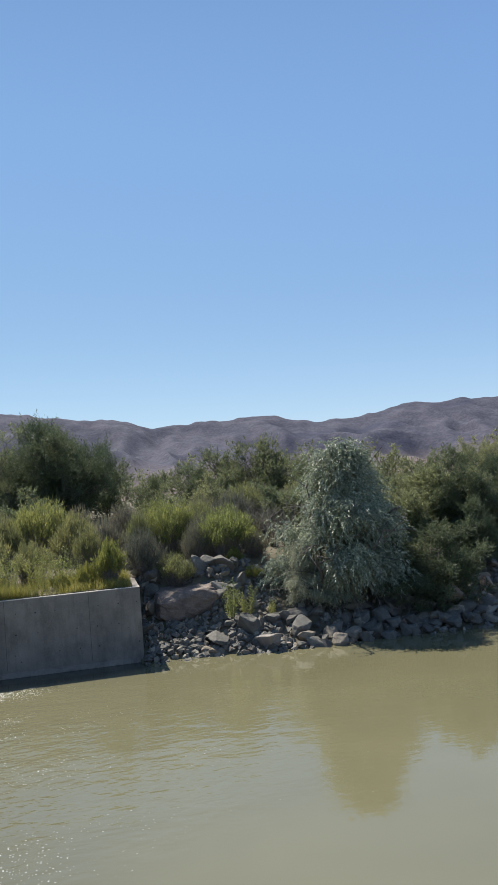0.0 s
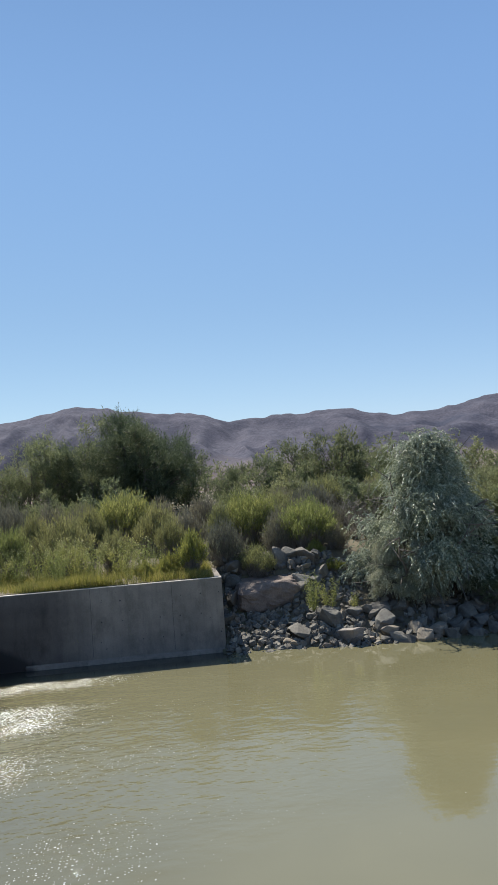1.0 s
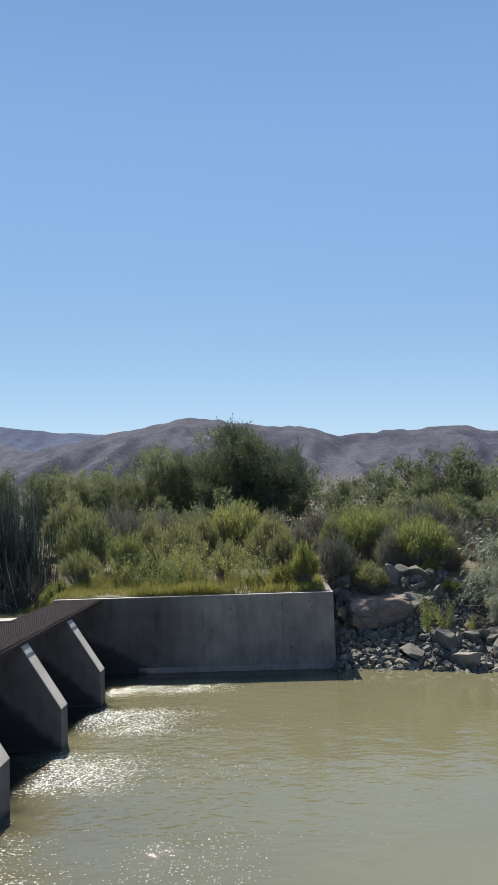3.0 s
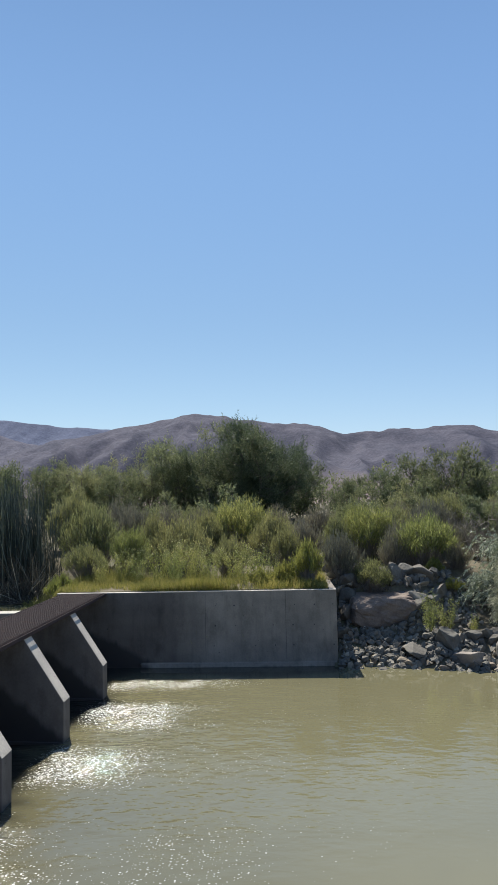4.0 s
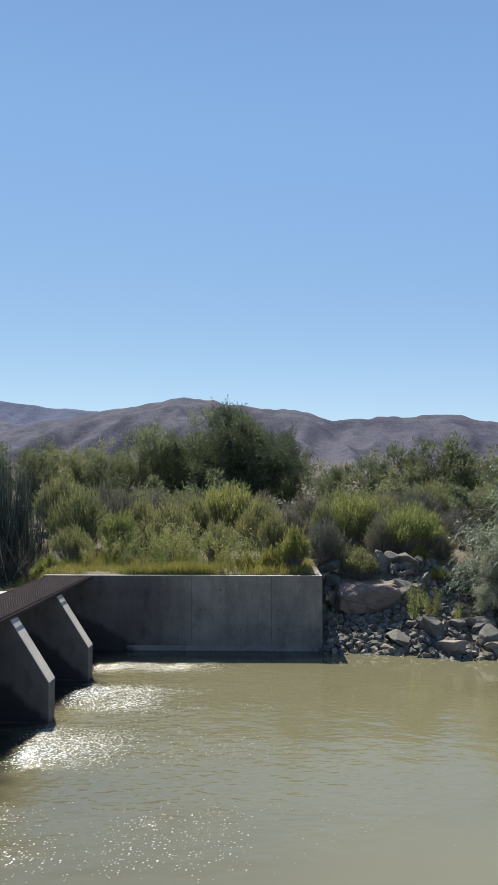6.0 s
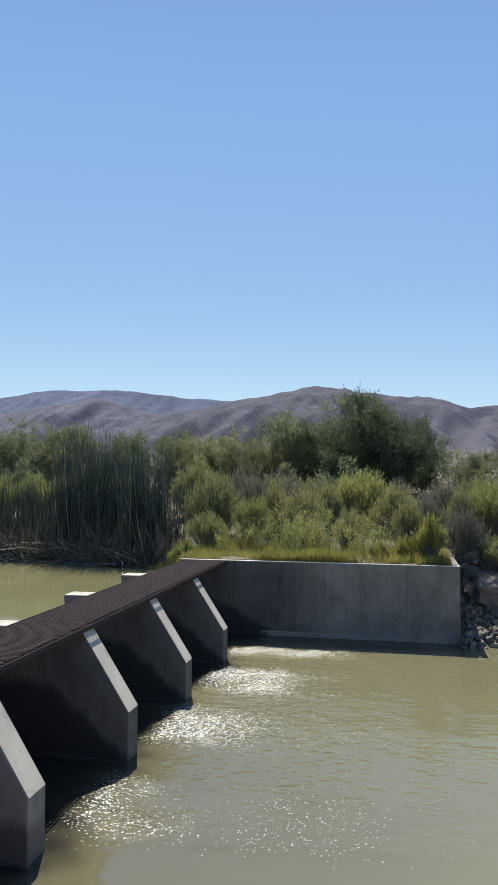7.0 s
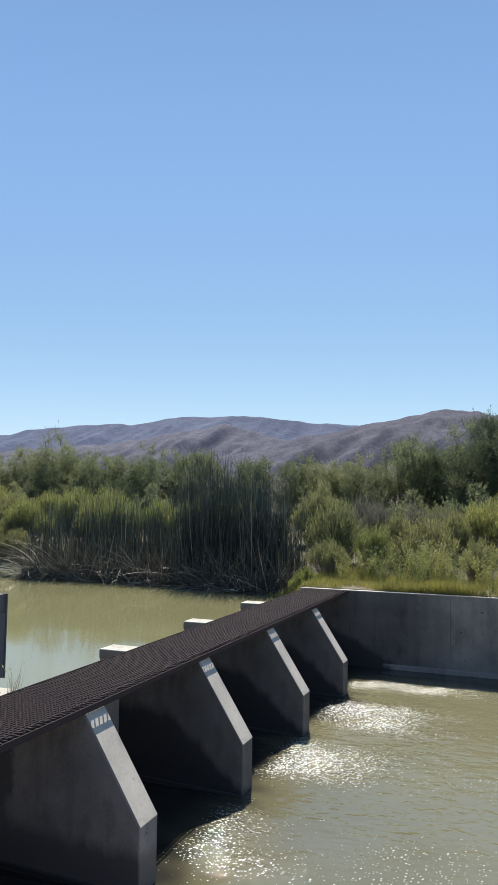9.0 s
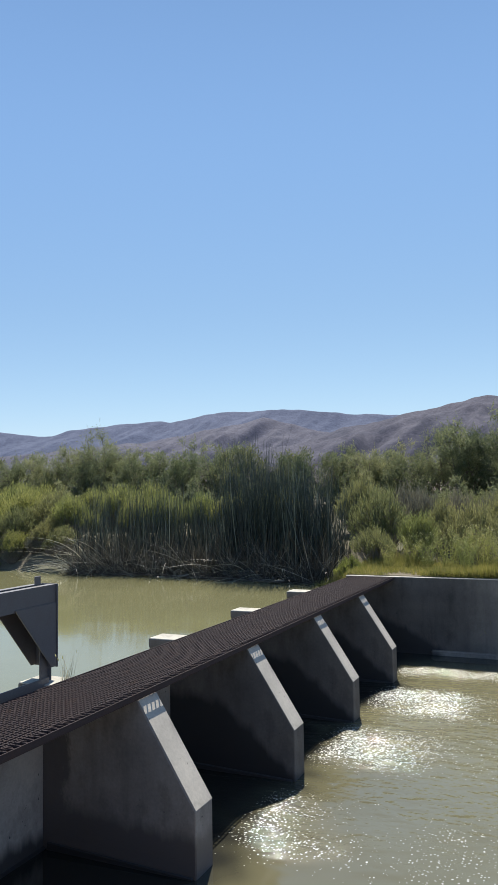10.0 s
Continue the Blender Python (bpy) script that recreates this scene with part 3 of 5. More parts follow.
for i in range(7):
    for z in (0.52, 1.02, 1.52):
        if (i * 7 + round(z * 10)) % 4 == 0:
            continue
        bm = bmesh.new()
        x = 2.86 + 0.5 * i + 0.03 * math.sin(i * 5 + z * 9)
        bmesh.ops.create_circle(bm, cap_ends=True, segments=8, radius=0.017 + 0.006 * math.sin(i * 3 + z * 7), matrix=Matrix.Translation((x, FACE - 0.003, z)) @ Matrix.Rotation(radians(90), 4, "X"))
        part("tie_hole", bm, MARK, wall)
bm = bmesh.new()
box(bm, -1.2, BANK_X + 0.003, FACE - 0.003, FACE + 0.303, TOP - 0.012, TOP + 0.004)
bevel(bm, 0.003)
part("coping", bm, PALE_CONCRETE, wall, "wall top, bleached, with sunlight in its colour")
bm = bmesh.new()
prism(bm, [(-2.0, -1.2), (0.62, -1.2), (0.62, -0.5), (-0.2, -0.3), (-0.95, -0.1), (-2.0, 0.3)], NEAR_Y, FACE - 0.002)
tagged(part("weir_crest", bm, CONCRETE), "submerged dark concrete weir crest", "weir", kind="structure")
bm = bmesh.new()
box(bm, -9, 14, NEAR_Y - 0.3, NEAR_Y, -1.2, 2.6)
tagged(part("wall_south", bm, CONCRETE), "plain concrete wall of the near bank", "wall", kind="structure")


# ---- piers ----
def pier():
    bm = bmesh.new()
    prism(bm, [(-1.63, -1.2), (0.735, -1.2), (0.735, 0.695), (0.02, 1.79), (-1.63, 1.775)], -PIER_T, 0)
    bevel(bm, 0.012)
    base = tagged(new("pier"), "grey concrete weir pier with sloped nose and wet base", "pier", "weir piers")
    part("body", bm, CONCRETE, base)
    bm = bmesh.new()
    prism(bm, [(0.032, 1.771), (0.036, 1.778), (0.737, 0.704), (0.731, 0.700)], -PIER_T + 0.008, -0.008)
    part("sloped_face", bm, PALE_CONCRETE, base, "bleached sloping face with sunlight in its colour")
    bm = bmesh.new()
    box(bm, -1.635, -1.10, -PIER_T - 0.012, 0.012, 1.70, 1.828)
    bevel(bm, 0.01)
    part("upstream_block", bm, CONCRETE, base)
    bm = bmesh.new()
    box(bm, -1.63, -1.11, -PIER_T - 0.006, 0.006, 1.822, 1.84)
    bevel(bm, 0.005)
    part("upstream_top", bm, PLAIN_CONCRETE, base, "bleached upstream top with sunlight in its colour")
    bm = bmesh.new()
    prism(bm, [(-1.2, -1.2), (0.70, -1.2), (0.70, 0.03), (-1.2, 0.09)], -PIER_T - 0.03, -PIER_T - 0.002)
    bevel(bm, 0.012)
    part("footing", bm, CONCRETE, base, "thin wet concrete lip at the waterline")
    return base


first = pier()
first.location = (0, PIERS[0], 0)
for y in PIERS[1:]:
    ob = copy_thing(first, pose(0, y, 0))
    if y < -11:
        for child in ob.children:
            if child.name.startswith("body"):
                child.data = child.data.copy()
                child.data.materials[0] = NEAR_PIER_CONCRETE


# ---- gate leaves that close the bays ----
def gate_leaf(y0, y1):
    base = tagged(new("sluice_gate"), "grey bulkhead closing the bay between two piers", "gate", "weir gates")
    bm = bmesh.new()
    box(bm, -1.36, -1.26, y0 + 0.004, y1 - 0.004, -0.6, 1.74)
    bevel(bm, 0.006)
    part("leaf", bm, BULKHEAD, base)


sides = [0.0] + [p for p in PIERS for p in (p, p - PIER_T)] + [NEAR_Y]
for a, c in zip(sides[::2], sides[1::2]):
    gate_leaf(c, a)


# ---- walkway ----
def walkway():
    base = tagged(new("walkway"), "rust-brown open steel grating walkway across the piers", "walkway")
    edges = [0.0] + [p - PIER_T / 2 for p in PIERS] + [NEAR_Y]
    x0, x1 = -1.05, 0.0
    for a, b in zip(edges, edges[1:]):
        bm = bmesh.new()
        a, b = a - 0.01, b + 0.01
        for x in np.linspace(x0 + 0.055, x1 - 0.055, 21):
            box(bm, x - 0.004, x + 0.004, b, a, TOP - 0.02, TOP)
        n = 2 * round((a - b) / 0.06) + 1
        for k, y in enumerate(np.linspace(b + 0.01, a - 0.01, n)):
            low = 0.0 if k % 2 == 0 else 0.012
            box(bm, x0, x1, y - 0.004, y + 0.004, TOP - 0.06 - low, TOP - 0.002 - low)
        part("grating_panel", bm, GRATE, base)["kind"] = "stuff"
    # left edge angle, right support beam, and the open strip that overhangs it
    bm = bmesh.new()
    prism(bm, [(x0, TOP - 0.038), (x0, TOP + 0.003), (x0 - 0.008, TOP + 0.003), (x0 - 0.008, TOP - 0.045), (x0 + 0.05, TOP - 0.045), (x0 + 0.05, TOP - 0.038)], NEAR_Y, -0.004)
    part("edge_angle", bm, GRATE, base)
    bm = bmesh.new()
    box(bm, x1 + 0.026, x1 + 0.044, NEAR_Y, -0.004, TOP - 0.09, TOP - 0.032)
    part("support_beam", bm, GRATE, base)
    bm = bmesh.new()
    box(bm, x1 + 0.078, x1 + 0.086, NEAR_Y, -0.004, TOP - 0.06, TOP + 0.002)
    part("edge_bar", bm, GRATE, base)
    bm = bmesh.new()
    for y in np.arange(NEAR_Y + 0.03, -0.01, 0.085):
        box(bm, x1 - 0.05, x1 + 0.078, y - 0.004, y + 0.004, TOP - 0.03, TOP - 0.004)
    part("edge_strip", bm, GRATE, base)["kind"] = "stuff"
    return base


walkway()


# ---- gate frame ----
def gate_frame():
    base = tagged(new("gate_frame"), "grey painted steel gate hoist frame beside the walkway", "gate")
    y1, y0, xa, xb = -11.58, -14.6, -1.33, -1.62

    def beam(x, s):
        bm = bmesh.new()
        prism(bm, [(x, 2.72), (x, 2.97), (x - 0.09 * s, 2.97), (x - 0.09 * s, 2.955), (x - 0.012 * s, 2.955), (x - 0.012 * s, 2.735), (x - 0.09 * s, 2.735), (x - 0.09 * s, 2.72)], y0, y1)
        return bm

    part("channel_beam", beam(xa, 1), STEEL, base)
    part("channel_beam", beam(xb, -1), STEEL, base)
    for x in (xa + 0.004, xb - 0.016):
        bm = bmesh.new()
        tri = [(y1 - 0.02, 2.75), (y1 - 0.02, 1.99), (y1 - 0.10, 1.99), (y1 - 0.74, 2.75)]
        a = [bm.verts.new((x, y, z)) for y, z in tri]
        b = [bm.verts.new((x + 0.012, y, z)) for y, z in tri]
        bm.faces.new(a), bm.faces.new(b[::-1])
        for i in range(4):
            bm.faces.new((a[i - 1], a[i], b[i], b[i - 1]))
        bmesh.ops.recalc_face_normals(bm, faces=bm.faces)
        part("gusset", bm, STEEL, base, "triangular steel gusset plate")
    bm = bmesh.new()
    box(bm, xb - 0.03, xa + 0.03, y1 - 0.018, y1, 1.98, 2.975)
    bevel(bm, 0.003)
    part("end_plate", bm, STEEL, base)
    x = xa - 0.06
    bm = bmesh.new()
    box(bm, x, x + 0.012, y1 - 0.24, y1 - 0.10, 1.78, 2.76)
    box(bm, x - 0.05, x + 0.06, y1 - 0.10, y1 - 0.09, 1.78, 2.76)
    part("post", bm, STEEL, base)
    bm = bmesh.new()
    box(bm, -1.27, -1.255, y0, y1 - 0.22, 1.76, 1.91)
    box(bm, -1.36, -1.27, y0, y1 - 0.22, 1.76, 1.775)
    part("kick_plate", bm, STEEL, base, "pale steel angle along the grating edge")
    bm = bmesh.new()
    vs = box(bm, xa - 0.14, xa - 0.125, y1 - 0.24, y1 - 0.13, 2.95, 3.08)
    bevel(bm, 0.006)
    part("lifting_lug", bm, STEEL, base)
    return base


gate_frame()


# ---- rocks ----
def rock_mesh(seed, mat, flat=0.75, name="rock", sub=2):
    """A broken, angular stone about 1 m across: flat fracture faces with chipped edges."""
    g = np.random.default_rng(seed)
    c = unit(g.normal(size=(13, 3)))
    c = c / np.sum(np.abs(c) ** 3.5, axis=1, keepdims=True) ** (1 / 3.5) * g.uniform(0.40, 0.52, (13, 1))
    bm = bmesh.new()
    verts = [bm.verts.new(p * (1.15, 1.0, flat * 1.25)) for p in c]
    bmesh.ops.convex_hull(bm, input=verts)
    bmesh.ops.delete(bm, geom=[v for v in bm.verts if not v.link_faces], context="VERTS")
    bmesh.ops.dissolve_limit(bm, angle_limit=radians(9), verts=bm.verts, edges=bm.edges)
    if sub > 1:
        bmesh.ops.bevel(bm, geom=bm.edges[:], offset=0.022, segments=1, affect="EDGES", clamp_overlap=True)
    bmesh.ops.triangulate(bm, faces=bm.faces)
    if sub > 2:
        bmesh.ops.subdivide_edges(bm, edges=[e for e in bm.edges if e.calc_length() > 0.16], cuts=2, use_grid_fill=False)
        bmesh.ops.triangulate(bm, faces=bm.faces)
        for v in bm.verts:
            v.co += v.co * (0.09 * noise.noise(v.co * 3.1 + Vector((seed, 0, 0))) + 0.05 * noise.noise(v.co * 9 + Vector((0, seed, 0))))
    bmesh.ops.recalc_face_normals(bm, faces=bm.faces)
    me = bpy.data.meshes.new(name)
    bm.to_mesh(me)
    bm.free()
    me.materials.append(mat)
    return me


ROCKS = [rock_mesh(s, ROCK, f, "rock", 3) for s, f in ((1, 0.7), (2, 0.6), (3, 0.8), (4, 0.55), (5, 0.75), (6, 0.9), (7, 0.65), (8, 0.7))]

SMALL_ROCKS = [rock_mesh(s, ROCK, f, "rock", 2) for s, f in ((1, 0.7), (2, 0.6), (3, 0.8), (4, 0.55), (5, 0.75), (6, 0.9), (7, 0.65), (8, 0.7))]
TAN_ROCKS = [rock_mesh(s, ROCK_TAN, 0.7, "rock", 3) for s in (31, 32, 33, 34)]


def rock(x, y, w, h, seat=0.25, turn=None, label="grey angular riprap rock on the bank", which=None, z=None, d=None, tan=False):
    k = int(rng.integers(8)) if which is None else which
    ob = new("rock", TAN_ROCKS[k % 4] if tan else (ROCKS[k] if w > 0.48 else SMALL_ROCKS[k]))
    g = float(ground_z(x, y)) if z is None else z
    ob.location = (x, y, g + h * (0.5 - seat))
    ob.rotation_euler = (rng.uniform(-0.25, 0.25), rng.uniform(-0.25, 0.25), rng.uniform(0, 6.28) if turn is None else turn)
    ob.scale = (w, d or w * rng.uniform(0.75, 1.05), h / 0.8)
    return tagged(ob, label, "rock", "riprap rocks")


def boulder_mesh():
    """A blocky quarried boulder with a sloping flat top and worn corners."""
    bm = bmesh.new()
    bmesh.ops.create_cube(bm, size=2)
    bmesh.ops.subdivide_edges(bm, edges=bm.edges[:], cuts=14, use_grid_fill=True)
    for vert in bm.verts:
        c = np.array(vert.co)
        c = c / np.sum(np.abs(c) ** 12) ** (1 / 12)
        c[2] += 0.05 * c[0] - 0.03
        c[0] += 0.05 * c[2]
        for n, d in (((0.75, -0.3, 0.6), 1.28), ((-0.6, -0.4, 0.65), 1.2), ((-0.8, -0.3, -0.5), 1.25), ((0.2, -0.9, -0.35), 1.05), ((0.6, -0.6, -0.55), 1.25), ((-0.2, -0.85, 0.5), 1.15)):
            n = unit(np.array(n))
            c = c - n * max(0.0, c @ n - d) * 0.95
        p = Vector(c)
        c = c * (1 + 0.08 * noise.noise(p * 1.9) + 0.06 * abs(noise.noise(p * 4.1)) + 0.03 * noise.noise(p * 9.3))
        vert.co = Vector(c * (0.86, 0.60, 0.46))
    me = bpy.data.meshes.new("boulder")
    bm.to_mesh(me)
    bm.free()
    me.materials.append(BOULDER)
    return me


boulder = new("boulder", boulder_mesh())
boulder.location, boulder.rotation_euler = (7.3, 1.75, 1.08), (0.06, 0.0, 0.06)
tagged(boulder, "large flat-topped reddish-brown boulder in the riprap", "boulder")

WATERLINE = [(8.7, 0.25, 0.85, 0.62), (9.07, -0.45, 0.68, 0.48), (7.9, 0.1, 0.75, 0.42), (10.05, 0.4, 0.7, 0.52), (10.13, -0.1, 0.68, 0.46), (10.7, 0.5, 0.5, 0.48),
             (10.95, -0.2, 0.46, 0.44), (11.4, 0.0, 0.42, 0.40), (11.88, -0.2, 0.48, 0.42), (12.33, -0.2, 0.56, 0.48), (13.13, 0.1, 0.5, 0.75), (13.7, 0.1, 0.5, 0.42),
             (14.52, 0.1, 0.9, 0.66), (15.2, 0.2, 0.4, 0.45), (8.16, 2.5, 0.7, 0.55), (6.45, 2.3, 0.75, 0.55), (6.3, 1.5, 0.5, 0.62), (7.4, 2.7, 0.5, 0.4), (9.1, 2.6, 0.55, 0.45), (6.8, 2.75, 0.6, 0.5), (7.75, 2.45, 0.6, 0.5), (8.55, 2.2, 0.7, 0.55), (8.3, 1.4, 0.55, 0.45), (6.12, 0.9, 0.45, 0.42)]
for x, y, w, h in WATERLINE:
    if (x, y) in ((9.07, -0.45), (14.52, 0.1)):
        rock(x, y, w, h, 0.25, label="sunlit tan rock at the water's edge", tan=True)
    else:
        rock(x, y, w, h, 0.3)
for x, y, w in ((7.35, -0.72, 0.3), (7.0, -0.7, 0.24), (8.45, -0.62, 0.28), (9.6, -0.6, 0.26), (6.75, -0.55, 0.22)):
    rock(x, y, w, w * 0.7, 0.2, label="pale tan stone at the water's edge", tan=True)
for k in range(46):
    w = 0.30 + 0.22 * abs(math.sin(k * 2.3))
    rock(9.9 + 0.165 * k, -0.75 + 0.22 * math.sin(k * 1.7), w, w * 0.75, 0.15)
for _ in range(26):
    x = rng.uniform(15.2, 18.5)
    y = rng.uniform(-0.2, 2.0)
    rock(x, y, rng.uniform(0.25, 0.5), rng.uniform(0.22, 0.42), 0.15, label="sunlit tan riprap rock heaped on the bank", tan=True)
for _ in range(120):
    x, y = rng.uniform(9.2, 17), rng.uniform(-0.7, 2.6)
    s = rng.uniform(0.22, 0.6)
    rock(x, y, s, s * rng.uniform(0.6, 0.85), 0.2)
for _ in range(80):
    x, y = rng.uniform(6.02, 9.3), rng.uniform(-0.75, 2.9)
    if 6.4 < x < 8.0 and 1.15 < y < 2.1:
        continue
    s = rng.uniform(0.14, 0.30) if y < 1.0 else rng.uniform(0.25, 0.55)
    rock(x, y, s, s * rng.uniform(0.6, 0.85), 0.2)

for _ in range(70):
    x, y = rng.uniform(6.02, 9.6), rng.uniform(-0.55, 1.15)
    s = rng.uniform(0.12, 0.30)
    rock(x, y, s, s * rng.uniform(0.6, 0.85), 0.15)


def rubble():
    """Small stones that fill the gaps."""
    src = []
    for s in range(4):
        me = rock_mesh(60 + s, ROCK, sub=1)
        bm = bmesh.new()
        bm.from_mesh(me)
        bm.verts.index_update()
        src.append((np.array([v.co[:] for v in bm.verts]), np.array([[v.index for v in f.verts] for f in bm.faces])))
        bm.free()
    sets = []
    for _ in range(2100):
        v, f = src[int(rng.integers(4))]
        x = rng.uniform(5.98, 9.6) if rng.random() < 0.55 else rng.uniform(9.6, 18)
        y = rng.uniform(-1.3, 2.6)
        if 6.4 < x < 8.0 and 1.15 < y < 2.1:
            continue
        r = np.array(Euler(rng.uniform(0, 6.28, 3).tolist()).to_matrix())
        s = rng.uniform(0.09, 0.22)
        sets.append((v @ r.T * s + (x, y, float(ground_z(x, y)) + s * 0.2), f))
    v, f = joined(*sets)
    tagged(piece("rubble", raw_mesh("rubble", v, f, ROCK)), "small broken grey stones between the riprap", "stones", kind="stuff")


rubble()


# ---- plants ----
def limb(start, way, length, g, bend=0.35, lift=0.25, n=6):
    pts, d = [np.array(start, float)], unit(np.array(way, float))
    for _ in range(n - 1):
        d = unit(d + g.normal(size=3) * bend / 2 + (0, 0, lift / 2))
        pts.append(pts[-1] + d * length / (n - 1))
    return np.array(pts)


def tree(label, height, spread, seed, leaf, style="tamarisk", density=1.0, low=0.03, stems=8, lump=2, fineness=1.0):
    """A many-stemmed tree or tall shrub: trunk with limbs, and a crown of single leaves on twigs."""
    g = np.random.default_rng(seed)
    base = tagged(new("tree"), label, "tree")
    lines, radii, tips = [], [], []
    droop = style == "silver"
    for k in range(stems):
        a = 6.28 * (k + g.uniform(-0.35, 0.35)) / stems
        lean = (g.uniform(0.1, 0.9) if k else 0.05) * spread / height * 0.95
        reach = height * (g.uniform(0.62, 0.98) if k else 0.97) / math.sqrt(1 + 0.45 * lean * lean)
        main = limb((0.12 * math.cos(a), 0.12 * math.sin(a), -0.15), (lean * math.cos(a), lean * math.sin(a), 1), reach, g, 0.32, 0.10, 9)
        lines.append(main)
        radii.append((0.017 * height * g.uniform(0.7, 1.1), 0.003 * height))
        for i in range(1, 9):
            for _ in range(2):
                b = g.uniform(0, 6.28)
                up = g.uniform(-0.3, 0.6)
                ln = spread * g.uniform(0.16, 0.46) * (1.12 - 0.085 * i)
                sub = limb(main[i], (math.cos(b) + lean * math.cos(a), math.sin(b) + lean * math.sin(a), up), ln, g, 0.5, -0.08 if droop else 0.2, 5)
                lines.append(sub[::2])
                radii.append((0.0045 * height, 0.0012 * height))
                tips += [sub[2], sub[3], sub[4]]
        tips.append(main[-1])
        for i in range(2, 9):
            r = (0.17 if droop else 0.20) * spread * g.uniform(0.3, 1.0) * (1.1 - 0.05 * i)
            tips += list(main[i] + unit(g.normal(size=(lump, 3))) * r * (1, 1, 0.8))
    tips = np.array(tips)
    tips = tips[tips[:, 2] > low * height]
    # gaps between the clumps
    tips = tips[g.uniform(0, 1, len(tips)) < (0.62 if droop else 0.46)]
    if droop:
        u, a = g.uniform(0.2, 1, 84), g.uniform(0, 6.28, 84)
        reach = spread / 2 * (0.04 + 1.08 * (1 - u) ** 1.12) * (0.55 + 0.45 * np.clip((u - 0.1) / 0.3, 0, 1)) * g.uniform(0.3, 1.15, 84) ** 0.5
        mass = np.stack([np.cos(a) * reach + 0.5 * u, np.sin(a) * reach, u * height * 0.97], 1)
        tips = np.repeat(mass, 7, 0) + g.normal(size=(588, 3)) * (0.16, 0.16, 0.13)
    n = int(9 * density / 0.62 if droop else 11 * density / 0.46)
    c = np.repeat(tips, n, 0) + g.normal(size=(len(tips) * n, 3)) * ((0.036, 0.036, 0.03) if droop else (0.026, 0.026, 0.036)) * np.array((spread, spread, height))
    if droop:
        outward = unit(c * (1, 1, 0) + 1e-6)
        way = unit(g.normal(size=c.shape) * (0.6, 0.6, 0.4) + outward * 0.5 + (0, 0, 0.15))
        ln = g.uniform(0.22, 0.6, len(c))
        per, lf, wf = 24, 0.08, 0.026
    else:
        outward = unit(c * (1, 1, 0) + 1e-6)
        way = unit(g.normal(size=c.shape) * 0.55 + outward * 0.4 + (0, 0, 0.7))
        ln = g.uniform(0.04, 0.12, len(c)) * height
        per, lf, wf = 8, (0.115 + 0.011 * height) * fineness, (0.030 + 0.0032 * height) * fineness
    t = g.uniform(0, 1, (len(c), per, 1))
    sag = np.array((0, 0, -0.8 if droop else -0.04))
    pos = c[:, None] + way[:, None] * ln[:, None, None] * t + sag * ln[:, None, None] * t * t
    w2 = unit(way[:, None] + g.normal(size=(len(c), per, 3)) * (0.62 if droop else 0.42) + 2 * sag * t)
    pos, w2 = pos.reshape(-1, 3), w2.reshape(-1, 3)
    keep = pos[:, 2] > (-0.35 if low < 0 else -0.1)
    pos, w2 = pos[keep], w2[keep]
    v, f = slivers(pos, w2, lf * g.uniform(0.6, 1.3, len(pos)), wf * g.uniform(0.7, 1.3, len(pos)), g)
    vt, ft = tubes(lines, radii, 3)
    piece("trunk", raw_mesh("trunk", vt, ft, BARK, True), base, "grey-brown twisting stems")
    piece("crown", raw_mesh("crown", v, f, leaf), base)
    return base


def place(ob, x, y, z=None, s=1.0, turn=0.0, sz=None):
    ob.location, ob.rotation_euler, ob.scale = (x, y, float(ground_z(x, y)) if z is None else z), (0, 0, turn), (s, s, sz or s)
    return ob


def stand(src, x, y, s=1.0, turn=0.0, sz=None):
    ob = copy_thing(src, pose(0, 0, 0))
    return place(ob, x, y, None, s, turn, sz)


BIG = tree("tall dark green tamarisk tree with dense crown", 6.5, 6.0, 101, DARK_TREE, density=1.2, stems=11, lump=6, fineness=0.72)
place(BIG, 2.7, 28, None, 1.04, 0.0, 1.11)
stand(BIG, 3.2, 28.8, 0.86, 2.1, 1.06)
stand(BIG, 1.1, 29.2, 0.80, 4.0, 0.95)
T1 = tree("feathery green tamarisk tree on the flat", 5.3, 4.8, 102, TAMARISK, density=0.78, fineness=0.76)
T2 = tree("open branching tamarisk tree with bare lower limbs", 5.2, 5.2, 103, TAMARISK, density=0.75, low=0.35, fineness=0.6)
T3 = tree("low bushy green tamarisk on the flat", 3.6, 4.6, 104, DEEP_TAMARISK, density=0.38, fineness=0.9)
T4 = tree("low olive scrub thicket on the flat", 2.5, 3.6, 107, TAMARISK, density=0.3, stems=6, fineness=1.1)
place(T1, -1.7, 27, None, 1.04, 0.0, 1.13)
place(T2, -3.6, 27.5, None, 0.75, 0.0, 0.93)
place(T3, 8.5, 26, None, 0.7)
place(T4, 11.5, 21)
